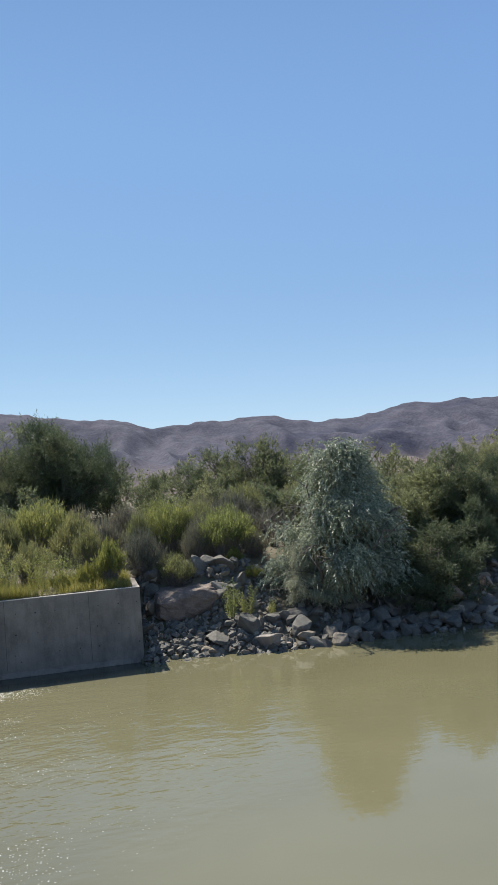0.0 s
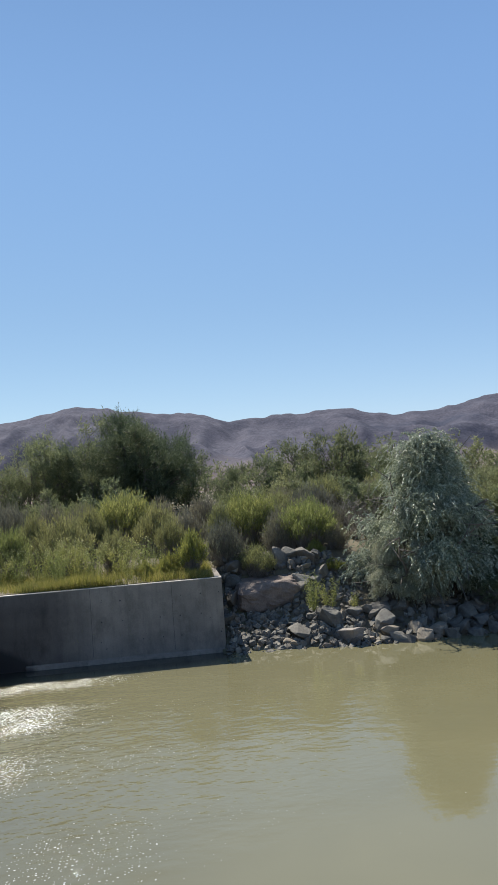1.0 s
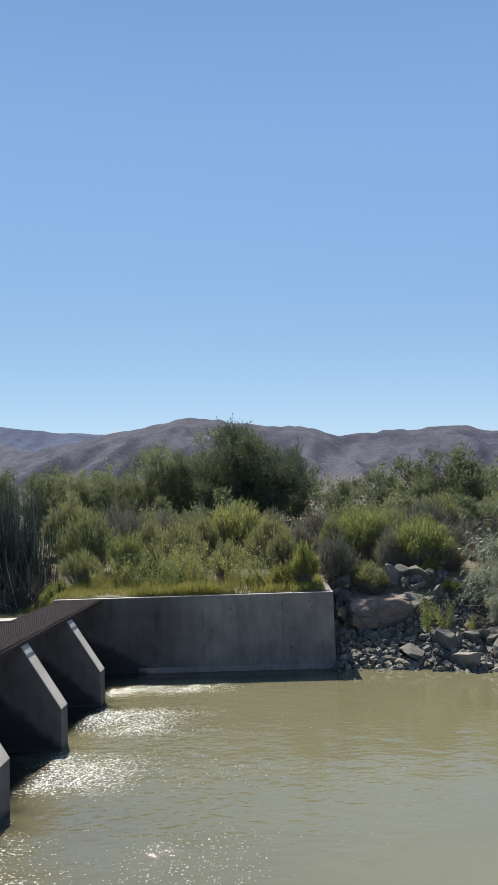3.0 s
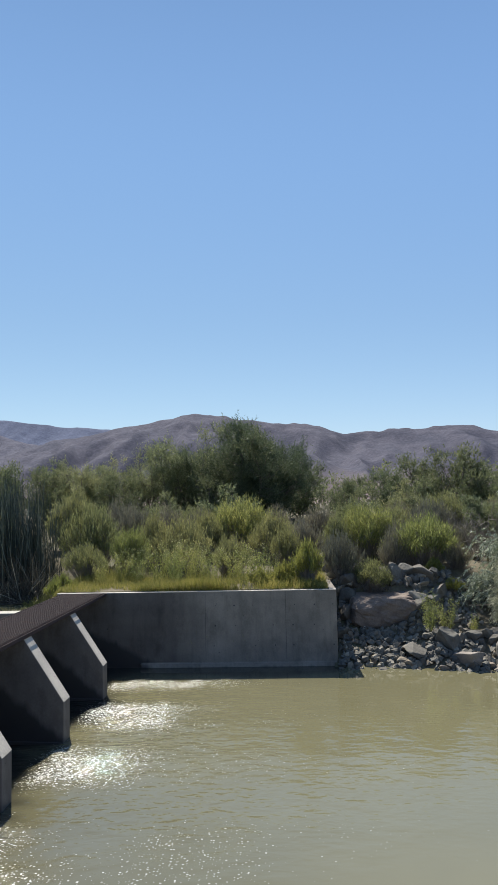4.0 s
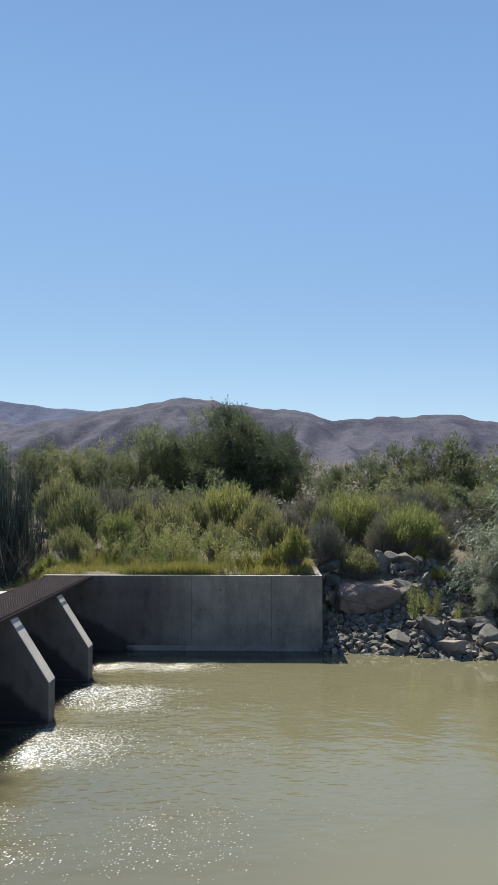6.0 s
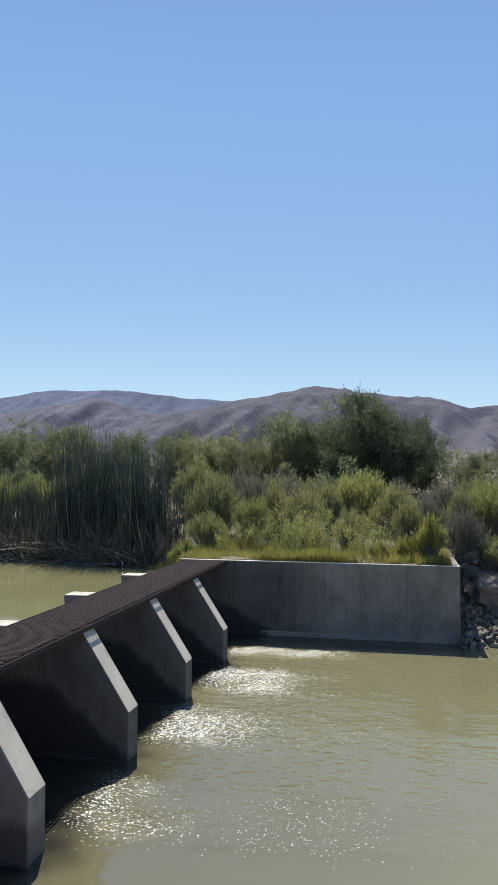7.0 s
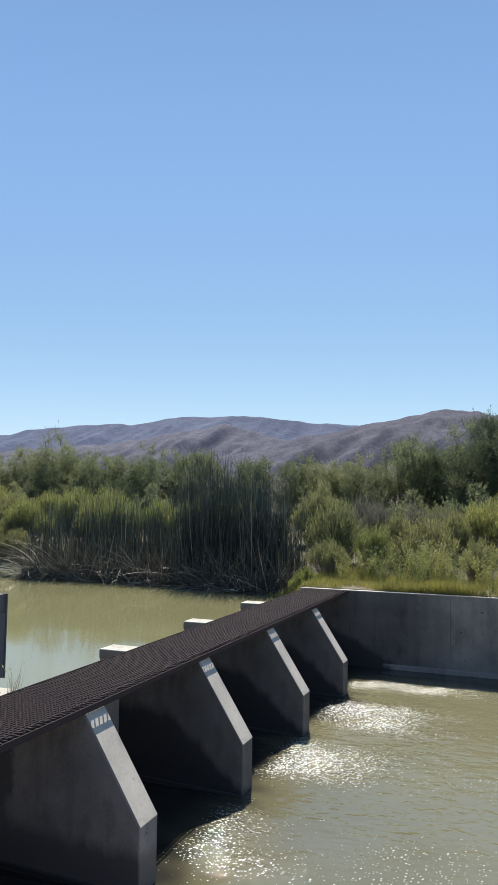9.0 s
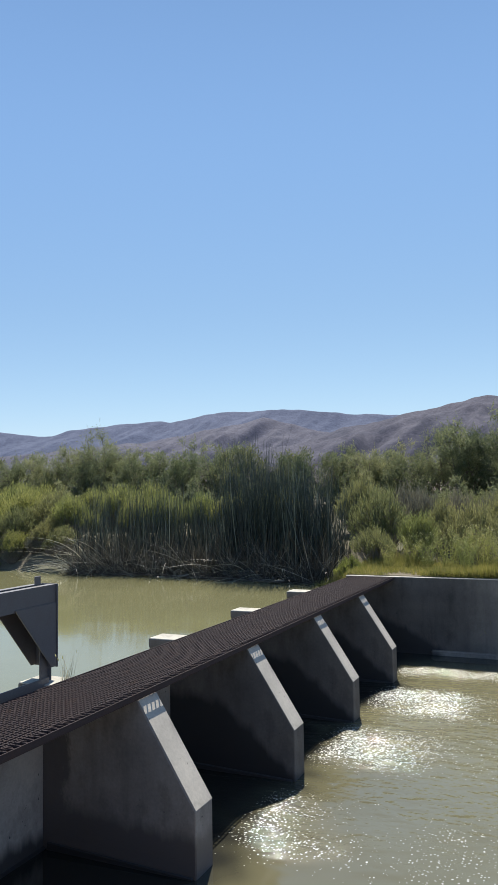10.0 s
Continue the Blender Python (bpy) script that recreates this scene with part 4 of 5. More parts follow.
for src, x, y, s, turn in ((T3, 15.4, 28, 1.25, 1.0), (T3, 13.6, 29, 1.08, 2.4), (T3, 17.0, 28.5, 0.95, 3.4), (T3, 11.4, 27, 0.82, 2.0), (T3, 21.4, 24, 0.93, 3.0), (T1, 31.6, 29, 0.64, 4.0), (T3, 23.4, 22, 0.6, 5.1), (T3, 26.4, 26, 0.7, 0.6),
                           (T1, -7.04, 26, 0.8, 0.5), (T3, -5.2, 27, 1.0, 1.7), (T3, -9.3, 26, 0.95, 2.9), (T2, -29.5, 29, 1.18, 0.5), (T1, -30.2, 29.6, 1.04, 2.2), (T1, -28.6, 28.4, 0.92, 5.2), (T1, -32.8, 28, 0.85, 1.7), (T1, -25.4, 29, 0.92, 2.9), (T1, -23.0, 30, 0.93, 1.1), (T1, -19.8, 30, 0.97, 3.9),
                           (T1, -37.7, 29, 0.97, 4.2), (T2, -35, 31, 0.9, 5.5), (T3, -14.5, 30, 1.08, 0.9), (T1, -7.9, 29, 0.8, 3.6), (T3, -10.7, 30, 1.0, 5.9), (T3, -17.0, 28, 1.2, 2.2), (T3, -41, 29, 1.2, 0.3), (T3, 6.0, 31, 1.0, 0.4),
                           (T3, 18.2, 29, 0.85, 1.1), (T3, 36, 30, 1.1, 1.9), (T3, -28, 25, 0.95, 2.4), (T3, -4.8, 24, 0.85, 4.9), (T3, 0.6, 25, 0.85, 3.3), (T3, -21, 26, 1.05, 0.2), (T2, -0.4, 29, 0.9, 2.7), (T3, -13.0, 27, 1.0, 1.4), (T3, -24.5, 26, 1.0, 5.6), (T3, -32, 25.5, 0.9, 0.8)):
    stand(src, x, y, s, turn)
for k, x in enumerate(range(-42, 36, 5)):
    stand(T4, x + 0.9 * math.sin(k * 2.7), 20.5 + 2.0 * math.sin(k * 1.9), 0.9 + 0.2 * math.sin(k * 3.1), k * 1.3)

T5 = tree("distant grey-green tamarisk thicket on the flat", 4.2, 5.6, 109, TAMARISK, density=0.2, stems=5, lump=1, fineness=1.7)
place(T5, -54, 41)
for k, x in enumerate(range(-50, 44, 4)):
    stand(T5, x + 1.2 * math.sin(k * 2.3), 41 + 4.0 * math.sin(k * 1.7), 0.85 + 0.17 * math.sin(k * 2.9), k * 1.1)

SILVER_TREE = tree("silvery grey-green willow-like tree leaning over the riprap", 4.9, 4.8, 105, SILVER, "silver", 0.85, 0.1, 9)
place(SILVER_TREE, 11.5, 1.3, 0.5, 1.06, 0.0, 0.98)
SUCKERS = ((10.7, 0.75, 0.38, 2.0), (11.5, 0.6, 0.36, 4.0), (12.4, 0.8, 0.42, 5.5))
for x, y, s, turn in SUCKERS:
    stand(SILVER_TREE, x, y, s, turn, 0.36)
BANK_TREE = tree("dense green tamarisk shrub over the riverbank rocks", 3.3, 4.6, 106, DARK_TREE, density=1.35, low=-0.1, lump=3, fineness=0.68)
place(BANK_TREE, 14.2, 0.6, 0.3, 0.86, 0.0, 0.66)
stand(BANK_TREE, 12.7, 1.9, 0.62, 4.0)
stand(BANK_TREE, 16.6, 3.0, 0.8, 2.0)
stand(BANK_TREE, 16.2, 1.5, 0.55, 5.0)
stand(BANK_TREE, 18.6, 3.6, 0.7, 3.1)
LIGHT_TREE = tree("light green feathery tamarisk behind the bank", 3.2, 3.8, 108, TAMARISK, density=1.1, low=0.0, fineness=0.78)
place(LIGHT_TREE, 14.4, 2.9, 1.1, 0.86)
stand(LIGHT_TREE, 16.0, 3.3, 0.8, 5.0)
stand(LIGHT_TREE, 13.2, 4.2, 0.85, 2.0)
stand(LIGHT_TREE, 16.2, 6.6, 0.6, 3.0)
stand(LIGHT_TREE, 12.3, 6.5, 0.7, 1.0)


def bush(label, height, spread, seed, leaf, stems=420, per=9, bare=0.58, group="riverside brush"):
    """A broom-like shrub: grey woody stems fanning from the root, needle leaves on their upper part."""
    g = np.random.default_rng(seed)
    base = tagged(new("bush"), label, "bush", group)
    a, r = g.uniform(0, 6.28, stems), np.sqrt(g.uniform(0, 1, stems))
    lob = 1 + 0.18 * np.sin(a * 3 + seed) + 0.12 * np.sin(a * 7 + seed * 2)
    clump = g.uniform(0.70, 1.06, 9)[(a * 9 / 6.2832).astype(int) % 9] * r + 1 - r
    root = np.stack([np.cos(a), np.sin(a), 0 * a], 1) * (r * spread * 0.16)[:, None]
    tall = height * (1 - 0.42 * r ** 2.4) * clump * g.uniform(0.74, 1.12, stems) * (1 + 0.12 * np.sin(a * 5 + seed) * r)
    tip = np.stack([np.cos(a) * r * spread / 2 * lob, np.sin(a) * r * spread / 2 * lob, tall], 1)
    way = tip - root
    ln = np.linalg.norm(way, axis=1)
    way = unit(way)
    bend = np.stack([0 * a, 0 * a, 0.12 + 0 * a], 1) - 0.12 * way
    wood = blades(root, way, ln, np.full(stems, 0.012), bend, g, 2)

    def needles(count, t0, t1, long, wide, jitter, fine):
        t = t0 + (t1 - t0) * g.uniform(0, 1, (stems, count, 1))
        pos = root[:, None] + way[:, None] * ln[:, None, None] * t + bend[:, None] * ln[:, None, None] * t * t
        pos = (pos + g.normal(size=pos.shape) * jitter * spread).reshape(-1, 3)
        w = unit(way.repeat(count, 0) * 0.8 + g.normal(size=pos.shape) * 0.28 + (0, 0, 0.5))
        shape = slivers if fine else leaves
        return shape(pos, w, long * g.uniform(0.6, 1.3, len(pos)), wide * g.uniform(0.7, 1.4, len(pos)), g)

    vs, fs = joined(wood, needles(2, 0.2, 0.75, 0.17, 0.015, 0.03, False))
    v, f = needles(per * 2, bare, 1.0, 0.10, 0.016, 0.022, True)
    piece("branchwork", raw_mesh("branchwork", vs, fs, TWIG), base, "dry grey-brown stems")
    piece("foliage", raw_mesh("foliage", v, f, leaf), base)
    return base


B_GREEN = bush("rounded bright green rabbitbrush on the bank", 1.5, 1.9, 201, BRUSH, 560, 11, 0.62)
B_YELLOW = bush("yellow-green rabbitbrush on the bank", 1.0, 1.1, 202, BRUSH_YELLOW, 330, 10, 0.56)
B_GREY = bush("dry grey-brown brush with sparse leaves", 1.2, 1.6, 203, BRUSH_GREY, 400, 7, 0.5)
B_OLIVE = bush("olive green broom-like brush with grey stems", 1.3, 1.7, 204, BRUSH_OLIVE, 440, 8, 0.64)
# brush on the bank behind the wall: source, place, width, turn, height
BANK = ((B_OLIVE, -1.40, 4.6, 1.11, 0.0, 1.54), (B_OLIVE, -1.08, 2.6, 0.79, 1.7, 0.82), (B_GREEN, 0.10, 3.0, 0.55, 3.4, 0.92), (B_GREY, -0.36, 6.0, 0.83, 5.1, 1.50),
        (B_GREY, 0.66, 7.0, 0.86, 0.5, 1.38), (B_OLIVE, 0.50, 5.0, 0.64, 2.2, 1.23), (B_GREEN, 3.06, 7.5, 1.22, 3.9, 1.29), (B_OLIVE, 1.46, 4.2, 1.09, 5.6, 1.22),
        (B_OLIVE, 2.14, 6.0, 0.78, 1.0, 1.27), (B_OLIVE, 3.12, 2.8, 0.68, 2.7, 0.94), (B_OLIVE, 4.27, 5.5, 0.93, 4.4, 1.27), (B_GREY, 5.23, 4.5, 0.84, 6.1, 1.30),
        (B_OLIVE, 4.80, 3.8, 0.61, 1.6, 1.03), (B_YELLOW, 5.25, 0.95, 0.77, 3.3, 1.09), (B_YELLOW, 4.63, 0.9, 0.58, 5.0, 0.69), (B_YELLOW, 4.02, 0.8, 0.49, 0.4, 0.54),
        (B_GREY, 6.26, 2.6, 0.74, 2.1, 1.17), (B_OLIVE, 6.34, 5.0, 0.64, 3.8, 1.22), (B_GREEN, 7.26, 5.5, 1.12, 5.5, 1.18), (B_OLIVE, 7.14, 2.2, 0.74, 0.9, 0.70),
        (B_GREY, 8.33, 5.0, 0.91, 2.6, 1.09), (B_GREEN, 8.88, 3.8, 1.14, 4.3, 1.07), (B_GREY, 7.98, 3.6, 0.64, 6.0, 1.10), (B_GREY, 10.20, 5.5, 0.81, 1.4, 0.97),
        (B_YELLOW, 9.28, 2.0, 0.63, 3.1, 0.40), (B_YELLOW, -1.42, 1.2, 0.78, 4.8, 0.74), (B_OLIVE, -2.13, 2.8, 0.49, 0.2, 1.09), (B_GREY, 1.69, 8.5, 0.78, 1.9, 1.30),
        (B_GREY, 6.05, 8.0, 0.90, 3.6, 1.30), (B_GREY, 4.41, 9.0, 0.80, 5.3, 1.37), (B_GREY, -1.43, 8.5, 1.04, 0.8, 1.59), (B_OLIVE, -3.10, 8.5, 0.98, 2.5, 1.61),
        (B_GREY, 11.78, 8.0, 1.02, 4.2, 1.13), (B_OLIVE, 8.58, 8.5, 1.10, 5.9, 1.08), (B_GREY, 9.83, 8.5, 1.04, 1.3, 1.15))
for src in (B_GREEN, B_YELLOW, B_GREY, B_OLIVE):
    x, y, s, turn, tall = next(row[1:] for row in BANK if row[0] is src)
    place(src, x, y, None, 1.1 * s, turn, tall)
seen_bush = {B_GREEN: 0, B_YELLOW: 0, B_GREY: 0, B_OLIVE: 0}
for src, x, y, s, turn, tall in BANK:
    seen_bush[src] += 1
    if seen_bush[src] > 1:
        stand(src, x, y, 1.1 * s, turn, tall).location.z -= 0.12
# brush farther off and along the pool
for src, x, y, s, turn in ((B_OLIVE, -3.3, 8.5, 1.15, 0.7), (B_OLIVE, 1.2, 10.5, 1.1, 1.7), (B_OLIVE, 9.0, 10, 1.1, 3.7), (B_GREY, 12.5, 9, 1.2, 4.7), (B_YELLOW, -2.1, 1.5, 0.7, 1.0), (B_YELLOW, -1.75, 2.1, 0.8, 2.0), (B_GREEN, -2.5, 2.7, 0.6, 3.0), (B_OLIVE, -14.2, 5.0, 0.8, 4.0), (B_OLIVE, -15.3, 5.6, 0.8, 5.0), (B_YELLOW, 8.95, 2.6, 0.5, 1.3), (B_GREY, -16.5, 4.7, 0.6, 0.3), (B_OLIVE, -17.5, 4.4, 0.6, 1.3), (B_GREY, -15.6, 5.0, 0.55, 2.3), (B_OLIVE, -18.5, 4.3, 0.6, 3.3), (B_GREY, -17.0, 5.2, 0.7, 4.3), (B_OLIVE, -14.7, 4.9, 0.55, 5.3), (B_GREY, 9.7, 3.1, 0.62, 2.3), (B_YELLOW, 17.6, 4.0, 1.5, 5.7), (B_YELLOW, 18.9, 4.6, 1.5, 2.7), (B_GREY, 18.2, 3.0, 1.0, 0.7), (B_OLIVE, 19.6, 6.0, 1.3, 1.1),
                           (B_YELLOW, 17.2, 6.5, 1.5, 0.4), (B_OLIVE, 15.0, 8.0, 1.3, 1.4), (B_GREEN, -21.5, 11.0, 1.5, 2.4), (B_GREEN, -19.6, 10.0, 1.4, 3.4), (B_GREEN, -24, 12.5, 1.4, 4.4),
                           (B_GREEN, -18.6, 13, 1.3, 5.4), (B_OLIVE, -22.5, 9.6, 1.0, 0.6), (B_GREEN, -13, 10, 1.35, 1.6), (B_GREEN, -15.6, 11, 1.4, 4.6), (B_OLIVE, -3.6, 12, 1.2, 2.9),
                           (B_GREY, -1.5, 11, 1.1, 3.9), (B_GREEN, -26.5, 11.5, 1.3, 1.0), (B_GREEN, -20.2, 7.6, 1.2, 1.0), (B_GREEN, -18.0, 7.4, 1.3, 2.0), (B_GREEN, -22.6, 8.0, 1.2, 3.0),
                           (B_OLIVE, -16.3, 7.2, 1.4, 4.0), (B_GREY, -24.5, 8.6, 1.3, 5.0), (B_GREY, -27, 9.5, 1.3, 0.1), (B_GREEN, -15.0, 6.6, 1.1, 2.0), (B_OLIVE, -17.2, 6.0, 1.1, 0.4),
                           (B_GREEN, -19.2, 6.2, 1.1, 3.3), (B_OLIVE, -21.2, 6.6, 1.1, 1.3), (B_OLIVE, -15.2, 5.2, 0.75, 2.0), (B_GREEN, -16.6, 5.0, 0.7, 0.4), (B_OLIVE, -18.0, 5.2, 0.75, 3.3),
                           (B_GREEN, -19.6, 5.3, 0.75, 1.3), (B_OLIVE, -21.2, 5.6, 0.8, 2.3), (B_GREY, 10.4, 10.4, 1.3, 0.5), (B_OLIVE, 11.4, 12.2, 1.3, 1.5), (B_GREY, 9.6, 12.6, 1.2, 2.5),
                           (B_OLIVE, 13.4, 11.4, 1.3, 3.5), (B_GREEN, -12.4, 7.6, 1.05, 0), (B_GREEN, -10.8, 7.2, 1.05, 1), (B_GREEN, -9.3, 7.5, 1.05, 2), (B_GREEN, -7.8, 7.2, 1.05, 3),
                           (B_GREEN, -6.2, 7.6, 1.05, 4)):
    stand(src, x, y, s, turn)


def bare_shrub(x, y, scale, seed):
    """A dead shrub: forked grey twigs with no leaves."""
    g = np.random.default_rng(seed)
    base = tagged(new("dead_shrub"), "leafless grey dead shrub with forked twigs", "shrub", "dead shrubs")
    lines, radii = [], []
    for k in range(16):
        a = 6.28 * k / 16 + g.uniform(-0.2, 0.2)
        main = limb((0, 0, -0.1), (0.6 * math.cos(a), 0.6 * math.sin(a), 1), g.uniform(0.8, 1.4), g, 0.4, 0.1, 7)
        lines.append(main)
        radii.append((0.016, 0.005))
        for i in range(2, 7):
            for _ in range(2):
                b = g.uniform(0, 6.28)
                lines.append(limb(main[i], (math.cos(b), math.sin(b), 0.8), g.uniform(0.2, 0.5), g, 0.5, 0.1, 4))
                radii.append((0.007, 0.003))
    piece("branchwork", raw_mesh("branchwork", *tubes(lines, radii, 3), TWIG, True), base)
    place(base, x, y, None, scale)


for x, y, scale, seed in ((10.6, 4.4, 1.1, 611), (11.3, 5.6, 1.2, 612), (9.9, 6.4, 1.0, 613), (6.0, 3.6, 0.8, 614)):
    bare_shrub(x, y, scale, seed)


def driftwood(x, y, z, length, turn, seed):
    g = np.random.default_rng(seed)
    line = limb((0, 0, 0), (1, 0, 0.05), length, g, 0.1, 0.0, 8)
    fork = limb(line[4], (0.7, 0.6, 0.2), length * 0.45, g, 0.3, 0.0, 5)
    ob = piece("driftwood", raw_mesh("driftwood", *tubes([line, fork], [(0.045, 0.025), (0.025, 0.012)], 7), TWIG, True))
    ob.location, ob.rotation_euler = (x, y, z), (0, 0, turn)
    tagged(ob, "bleached driftwood stranded beside the reeds", "driftwood", "driftwood")


for row in ((-2.1, 0.9, POOL_Z + 0.03, 0.5, 0.3, 622), (-2.5, 1.3, POOL_Z + 0.03, 0.4, 0.9, 623)):
    driftwood(*row)


# ---- flowering weeds ----
def weed(label, height, seed, leaf, flower):
    g = np.random.default_rng(seed)
    base = tagged(new("weed"), label, "weed", "weeds on the wall top")
    n = 14
    a = g.uniform(0, 6.28, n)
    root = np.stack([np.cos(a), np.sin(a), 0 * a], 1) * 0.08
    way = unit(np.stack([np.cos(a) * 0.25, np.sin(a) * 0.25, 1 + 0 * a], 1) + g.normal(size=(n, 3)) * 0.1)
    ln = height * g.uniform(0.65, 1.05, n)
    vs, fs = blades(root, way, ln, np.full(n, 0.016), 0 * way, g, 2)
    pos = (root[:, None] + way[:, None] * ln[:, None, None] * g.uniform(0.1, 1, (n, 70, 1)))
    pos = (pos + g.normal(size=pos.shape) * 0.045).reshape(-1, 3)
    v, f = leaves(pos, unit(g.normal(size=pos.shape) + (0, 0, 0.7)), g.uniform(0.04, 0.085, len(pos)), g.uniform(0.012, 0.022, len(pos)), g)
    piece("leafy_growth", raw_mesh("leafy_growth", *joined((vs, fs), (v, f)), leaf), base)
    if flower:
        pos = (root + way * ln[:, None]).repeat(9, 0) + g.normal(size=(n * 9, 3)) * (0.06, 0.06, 0.05)
        v, f = leaves(pos, unit(g.normal(size=pos.shape)), np.full(len(pos), 0.03), np.full(len(pos), 0.024), g)
        tagged(piece("blossom", raw_mesh("blossom", v, f, FLOWER), base, "small pale yellow flowers"), kind="stuff")
    return base


W1 = weed("tall green weed with pale yellow flowers", 1.0, 301, BRUSH, True)
W2 = weed("leafy green weed among the rocks", 0.95, 302, BRUSH, False)
place(W1, 1.2, 1.4)
place(W2, 8.35, 0.55, 0.75)
stand(W2, 8.85, 0.75, 0.85, 2.0)
stand(W2, 9.5, 0.5, 0.55, 3.0)
for x, y, s, turn in ((1.7, 1.2, 0.9, 1), (2.3, 1.7, 1.05, 2), (2.7, 1.2, 0.9, 3), (3.3, 1.6, 1.0, 4), (3.9, 1.8, 0.95, 5), (0.6, 1.6, 0.9, 6), (0.1, 1.9, 0.8, 0.5), (2.0, 2.2, 1.1, 1.5), (4.3, 1.5, 0.7, 2.5),
                      (3.6, 0.9, 0.7, 3.5), (-0.4, 1.4, 0.6, 4.5), (1.5, 2.4, 1.1, 5.5)):
    stand(W1, x, y, s, turn)


# ---- grass on the wall top ----
def grass():
    g = np.random.default_rng(401)
    n = 42000
    x, y = g.uniform(-2.9, 5.75, n), 0.12 + 2.4 * g.uniform(0, 1, n) ** 1.7
    keep = rough(x * 2.2, y * 2.2, 402) + 0.9 + 0.5 * (x < 2.5) > g.uniform(0, 1, n) * 1.3
    x, y = x[keep], y[keep]
    n = len(x)
    base = np.stack([x, y, ground_z(x, y) - 0.01], 1)
    way = unit(g.normal(size=(n, 3)) * 0.28 + (0, -0.05, 1))
    h = g.uniform(0.14, 0.36, n) * (0.8 + 0.5 * rough(x, y, 403).clip(-0.8, 1))
    v, f = blades(base, way, h, np.full(n, 0.011), g.normal(size=(n, 3)) * 0.16, g, 2)
    tagged(piece("grass", raw_mesh("grass", v, f, GRASS)), "short yellow-green grass along the wall top", "grass", kind="stuff")


grass()


def flat_grass():
    """Dry tufts and low scrub between the bushes on the flat."""
    g = np.random.default_rng(411)
    n = 15000
    x, y = g.uniform(-30, 26, n), 3 + 20 * g.uniform(0, 1, n)
    keep = (rough(x * 0.9, y * 0.9, 412) > -0.35) & (ground_z(x, y) > 1.75)
    x, y = x[keep], y[keep]
    n = len(x)
    base = np.stack([x, y, ground_z(x, y) - 0.01], 1)
    v, f = blades(base, unit(g.normal(size=(n, 3)) * 0.4 + (0, 0, 1)), g.uniform(0.2, 0.6, n), g.uniform(0.02, 0.05, n), g.normal(size=(n, 3)) * 0.2, g, 2)
    tagged(piece("scrub_grass", raw_mesh("scrub_grass", v, f, SCRUB)), "dry olive tufts of scrub grass on the flat", "grass", kind="stuff")


flat_grass()


# ---- bulrushes ----
def reeds(label, x0, x1, y0, y1, top, n, seed, short=0.42):
    g = np.random.default_rng(seed)
    x = g.uniform(x0, x1, n)
    y = y0 + (y1 - y0) * g.uniform(0, 1, n) + 0.35 * np.sin(x * 0.5)
    h = top * (short + (1 - short) * g.uniform(0, 1, n)) * (1 + 0.16 * rough(x * 1.1, y, seed))
    base = np.stack([x, y, np.full(n, POOL_Z - 0.15)], 1)
    way = unit(g.normal(size=(n, 3)) * (0.075, 0.075, 0) + (0, 0, 1))
    v, f = blades(base, way, h, g.uniform(0.019, 0.036, n), g.normal(size=(n, 3)) * (0.06, 0.06, 0.0), g, 4)
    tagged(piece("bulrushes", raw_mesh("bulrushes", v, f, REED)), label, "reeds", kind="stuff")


reeds("stand of tall dark green bulrushes in the pool edge", -6.9, -3.2, 3.9, 6.2, 4.25, 2200, 501, 0.6)
reeds("shorter bulrushes flanking the tall stand", -3.6, -2.5, 4.0, 5.8, 3.3, 260, 504)
reeds("belt of dark green bulrushes along the pool edge", -12.9, -6.2, 3.9, 5.2, 3.35, 1700, 502)


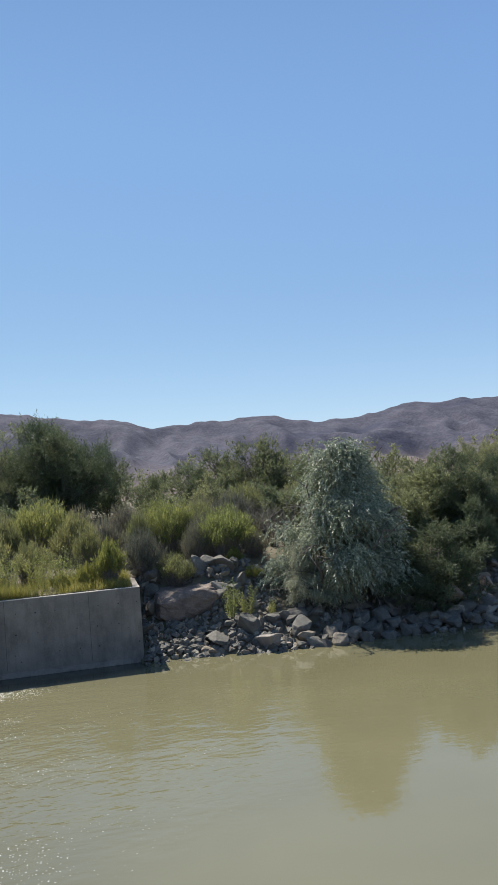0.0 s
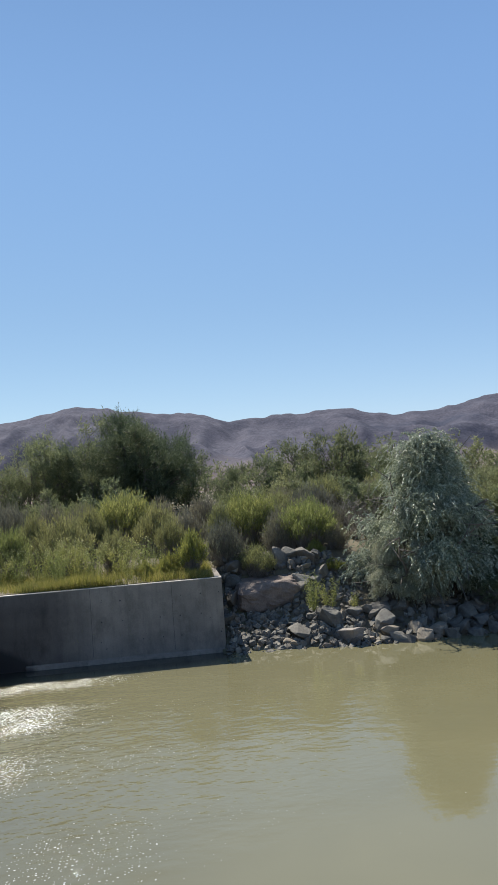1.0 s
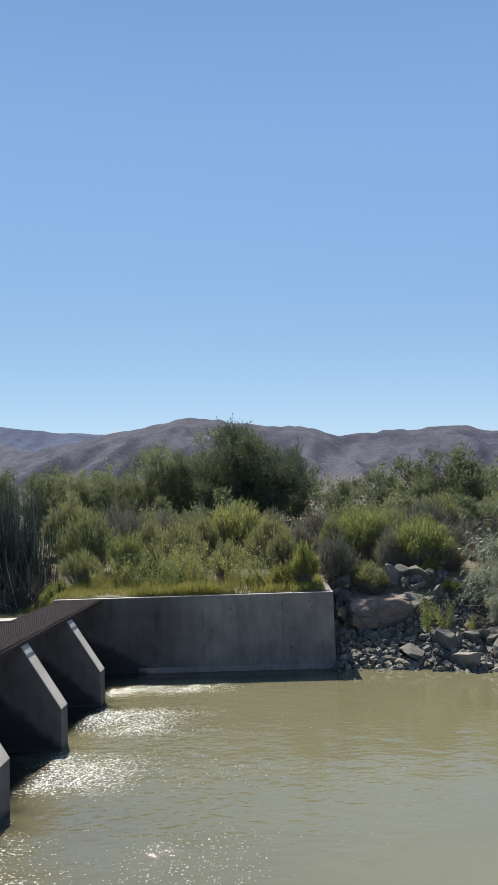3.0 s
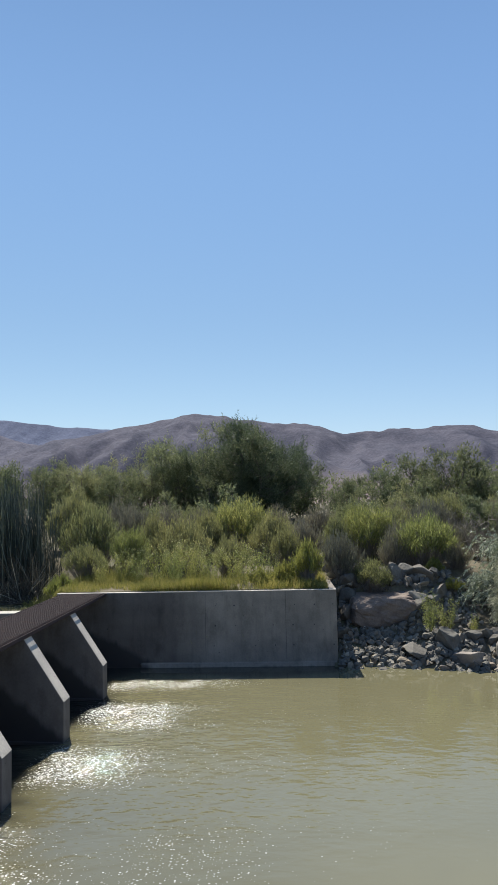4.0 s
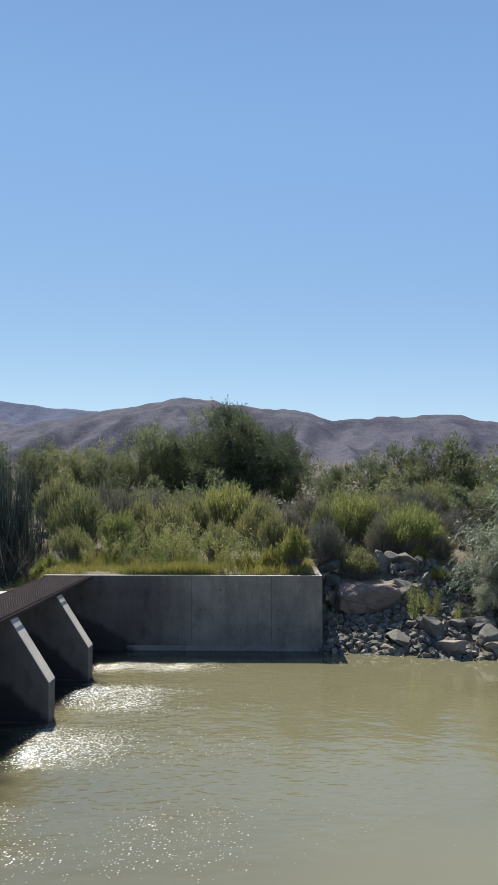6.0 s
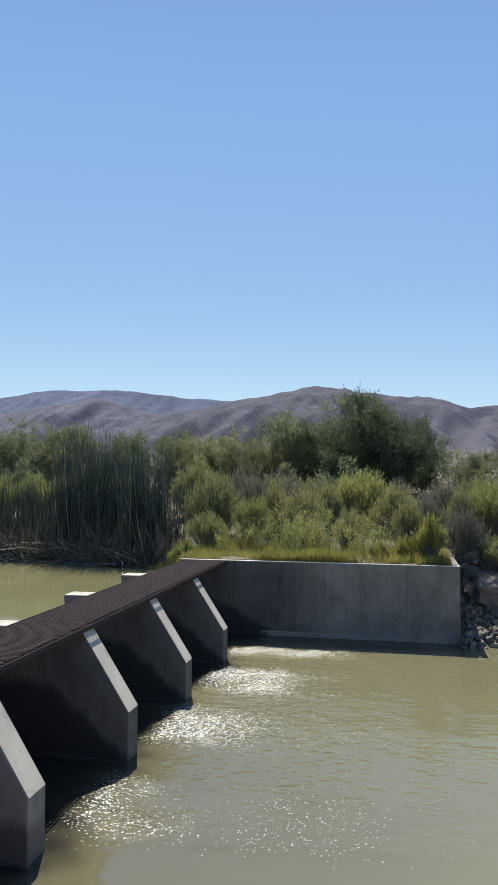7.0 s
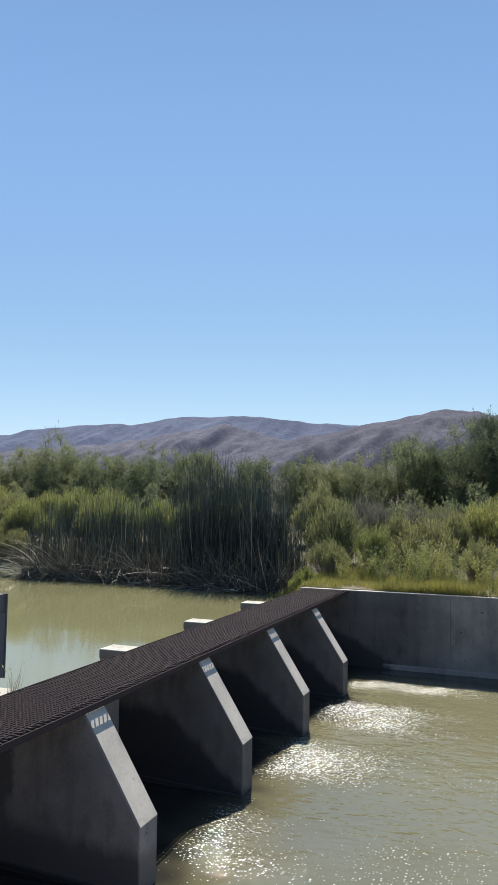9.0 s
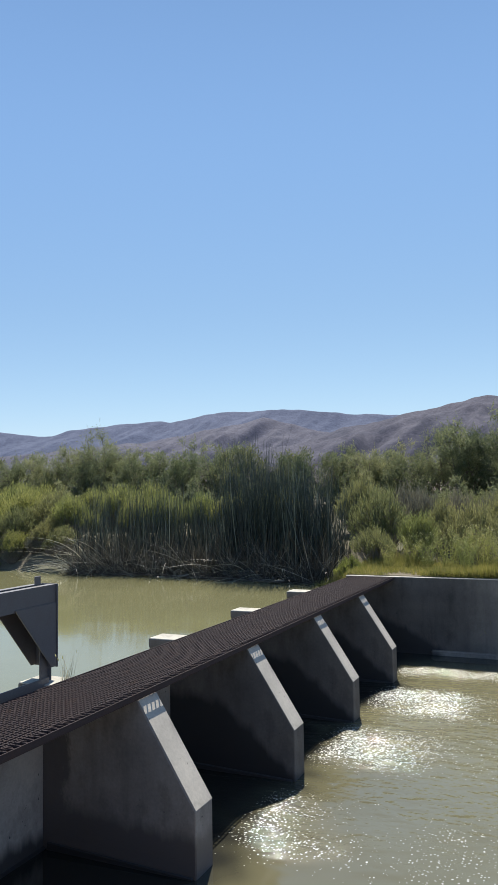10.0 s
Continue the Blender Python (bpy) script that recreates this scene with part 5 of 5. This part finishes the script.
def dead_reeds():
    g = np.random.default_rng(503)
    n = 6200
    x = g.uniform(-12.9, -2.6, n)
    y = 3.45 + 2.6 * g.uniform(0, 1, n) ** 1.5 + 0.35 * np.sin(x * 0.5)
    base = np.stack([x, y, np.full(n, POOL_Z)], 1)
    way = unit(g.normal(size=(n, 3)) * (0.38, 0.25, 0.2) + (0, -0.12, 0.8))
    bend = np.stack([g.normal(size=n) * 0.5, -0.25 + 0 * x, -g.uniform(0.2, 1.0, n)], 1)
    bend = bend * g.choice([0.15, 1.0], (n, 1), p=[0.6, 0.4])
    upright = blades(base, way, g.uniform(0.6, 2.1, n), g.uniform(0.012, 0.024, n), bend, g, 5)
    k = 150
    x = g.choice([0, 1], k, p=[0.55, 0.45]) * g.uniform(0, 9, k) + g.uniform(-13.4, -11.2, k)
    way = unit(np.stack([g.normal(size=k) * 0.7 - 0.35, -g.uniform(0.1, 0.8, k), g.uniform(0.5, 1.1, k)], 1))
    long = blades(np.stack([x, 3.9 + 0.35 * np.sin(x * 0.5), np.full(k, POOL_Z)], 1), way, g.uniform(1.0, 2.4, k), g.uniform(0.022, 0.04, k), np.stack([way[:, 0] * 0.4, way[:, 1] * 0.4, -g.uniform(0.4, 0.85, k)], 1), g, 8)
    k = 30
    x = g.uniform(-12.6, -11.0, k)
    way = unit(np.stack([-g.uniform(0.1, 0.9, k), -g.uniform(0.0, 0.5, k), g.uniform(1.0, 1.5, k)], 1))
    fan = blades(np.stack([x, g.uniform(3.7, 4.9, k), np.full(k, POOL_Z)], 1), way, g.uniform(1.7, 3.3, k), g.uniform(0.02, 0.036, k), np.stack([way[:, 0] * 0.6 - 0.2, way[:, 1] * 0.4, -g.uniform(0.4, 0.68, k)], 1), g, 8)
    pale = raw_mesh("bent_stalks", *joined(long, fan), STRAW)
    tagged(piece("bent_stalks", pale), "long bleached bent reed stalks drooping to the water", "reeds", kind="stuff")
    m = 900
    x = g.uniform(-12.6, -2.4, m)
    y = 3.25 + 0.5 * g.uniform(0, 1, m) + 0.35 * np.sin(x * 0.5)
    flat = blades(np.stack([x, y, POOL_Z + g.uniform(0.0, 0.09, m)], 1), unit(g.normal(size=(m, 3)) * (1, 0.35, 0.07)), g.uniform(0.3, 1.1, m), g.uniform(0.015, 0.04, m), np.zeros((m, 3)), g, 2)
    v, f = joined(upright, flat)
    tagged(piece("dead_reeds", raw_mesh("dead_reeds", v, f, REED_DRY)), "bent bleached dead reeds and straw at the waterline", "reeds", kind="stuff")


dead_reeds()


def straw_tuft():
    g = np.random.default_rng(303)
    base = tagged(new("straw_tuft"), "dry straw stalks with seed heads beside the steel frame", "weed")
    n = 26
    root = np.stack([g.uniform(-0.06, 0.06, n), g.uniform(-0.09, 0.09, n), 0 * g.uniform(0, 1, n)], 1)
    way = unit(g.normal(size=(n, 3)) * (0.2, 0.25, 0) + (0, 0.1, 1))
    ln = g.uniform(0.2, 0.55, n)
    stalk = blades(root, way, ln, np.full(n, 0.013), g.normal(size=(n, 3)) * 0.12, g, 3)
    top = root + way * ln[:, None]
    head = leaves(top[:5], way[:5], np.full(5, 0.07), np.full(5, 0.022), g)
    piece("stalk", raw_mesh("stalk", *stalk, STRAW), base)["kind"] = "stuff"
    piece("seed_head", raw_mesh("seed_head", *head, FLOWER), base)["kind"] = "stuff"
    base.location, base.scale = (-1.14, -11.62, 1.80), (0.8, 0.8, 0.72)


straw_tuft()
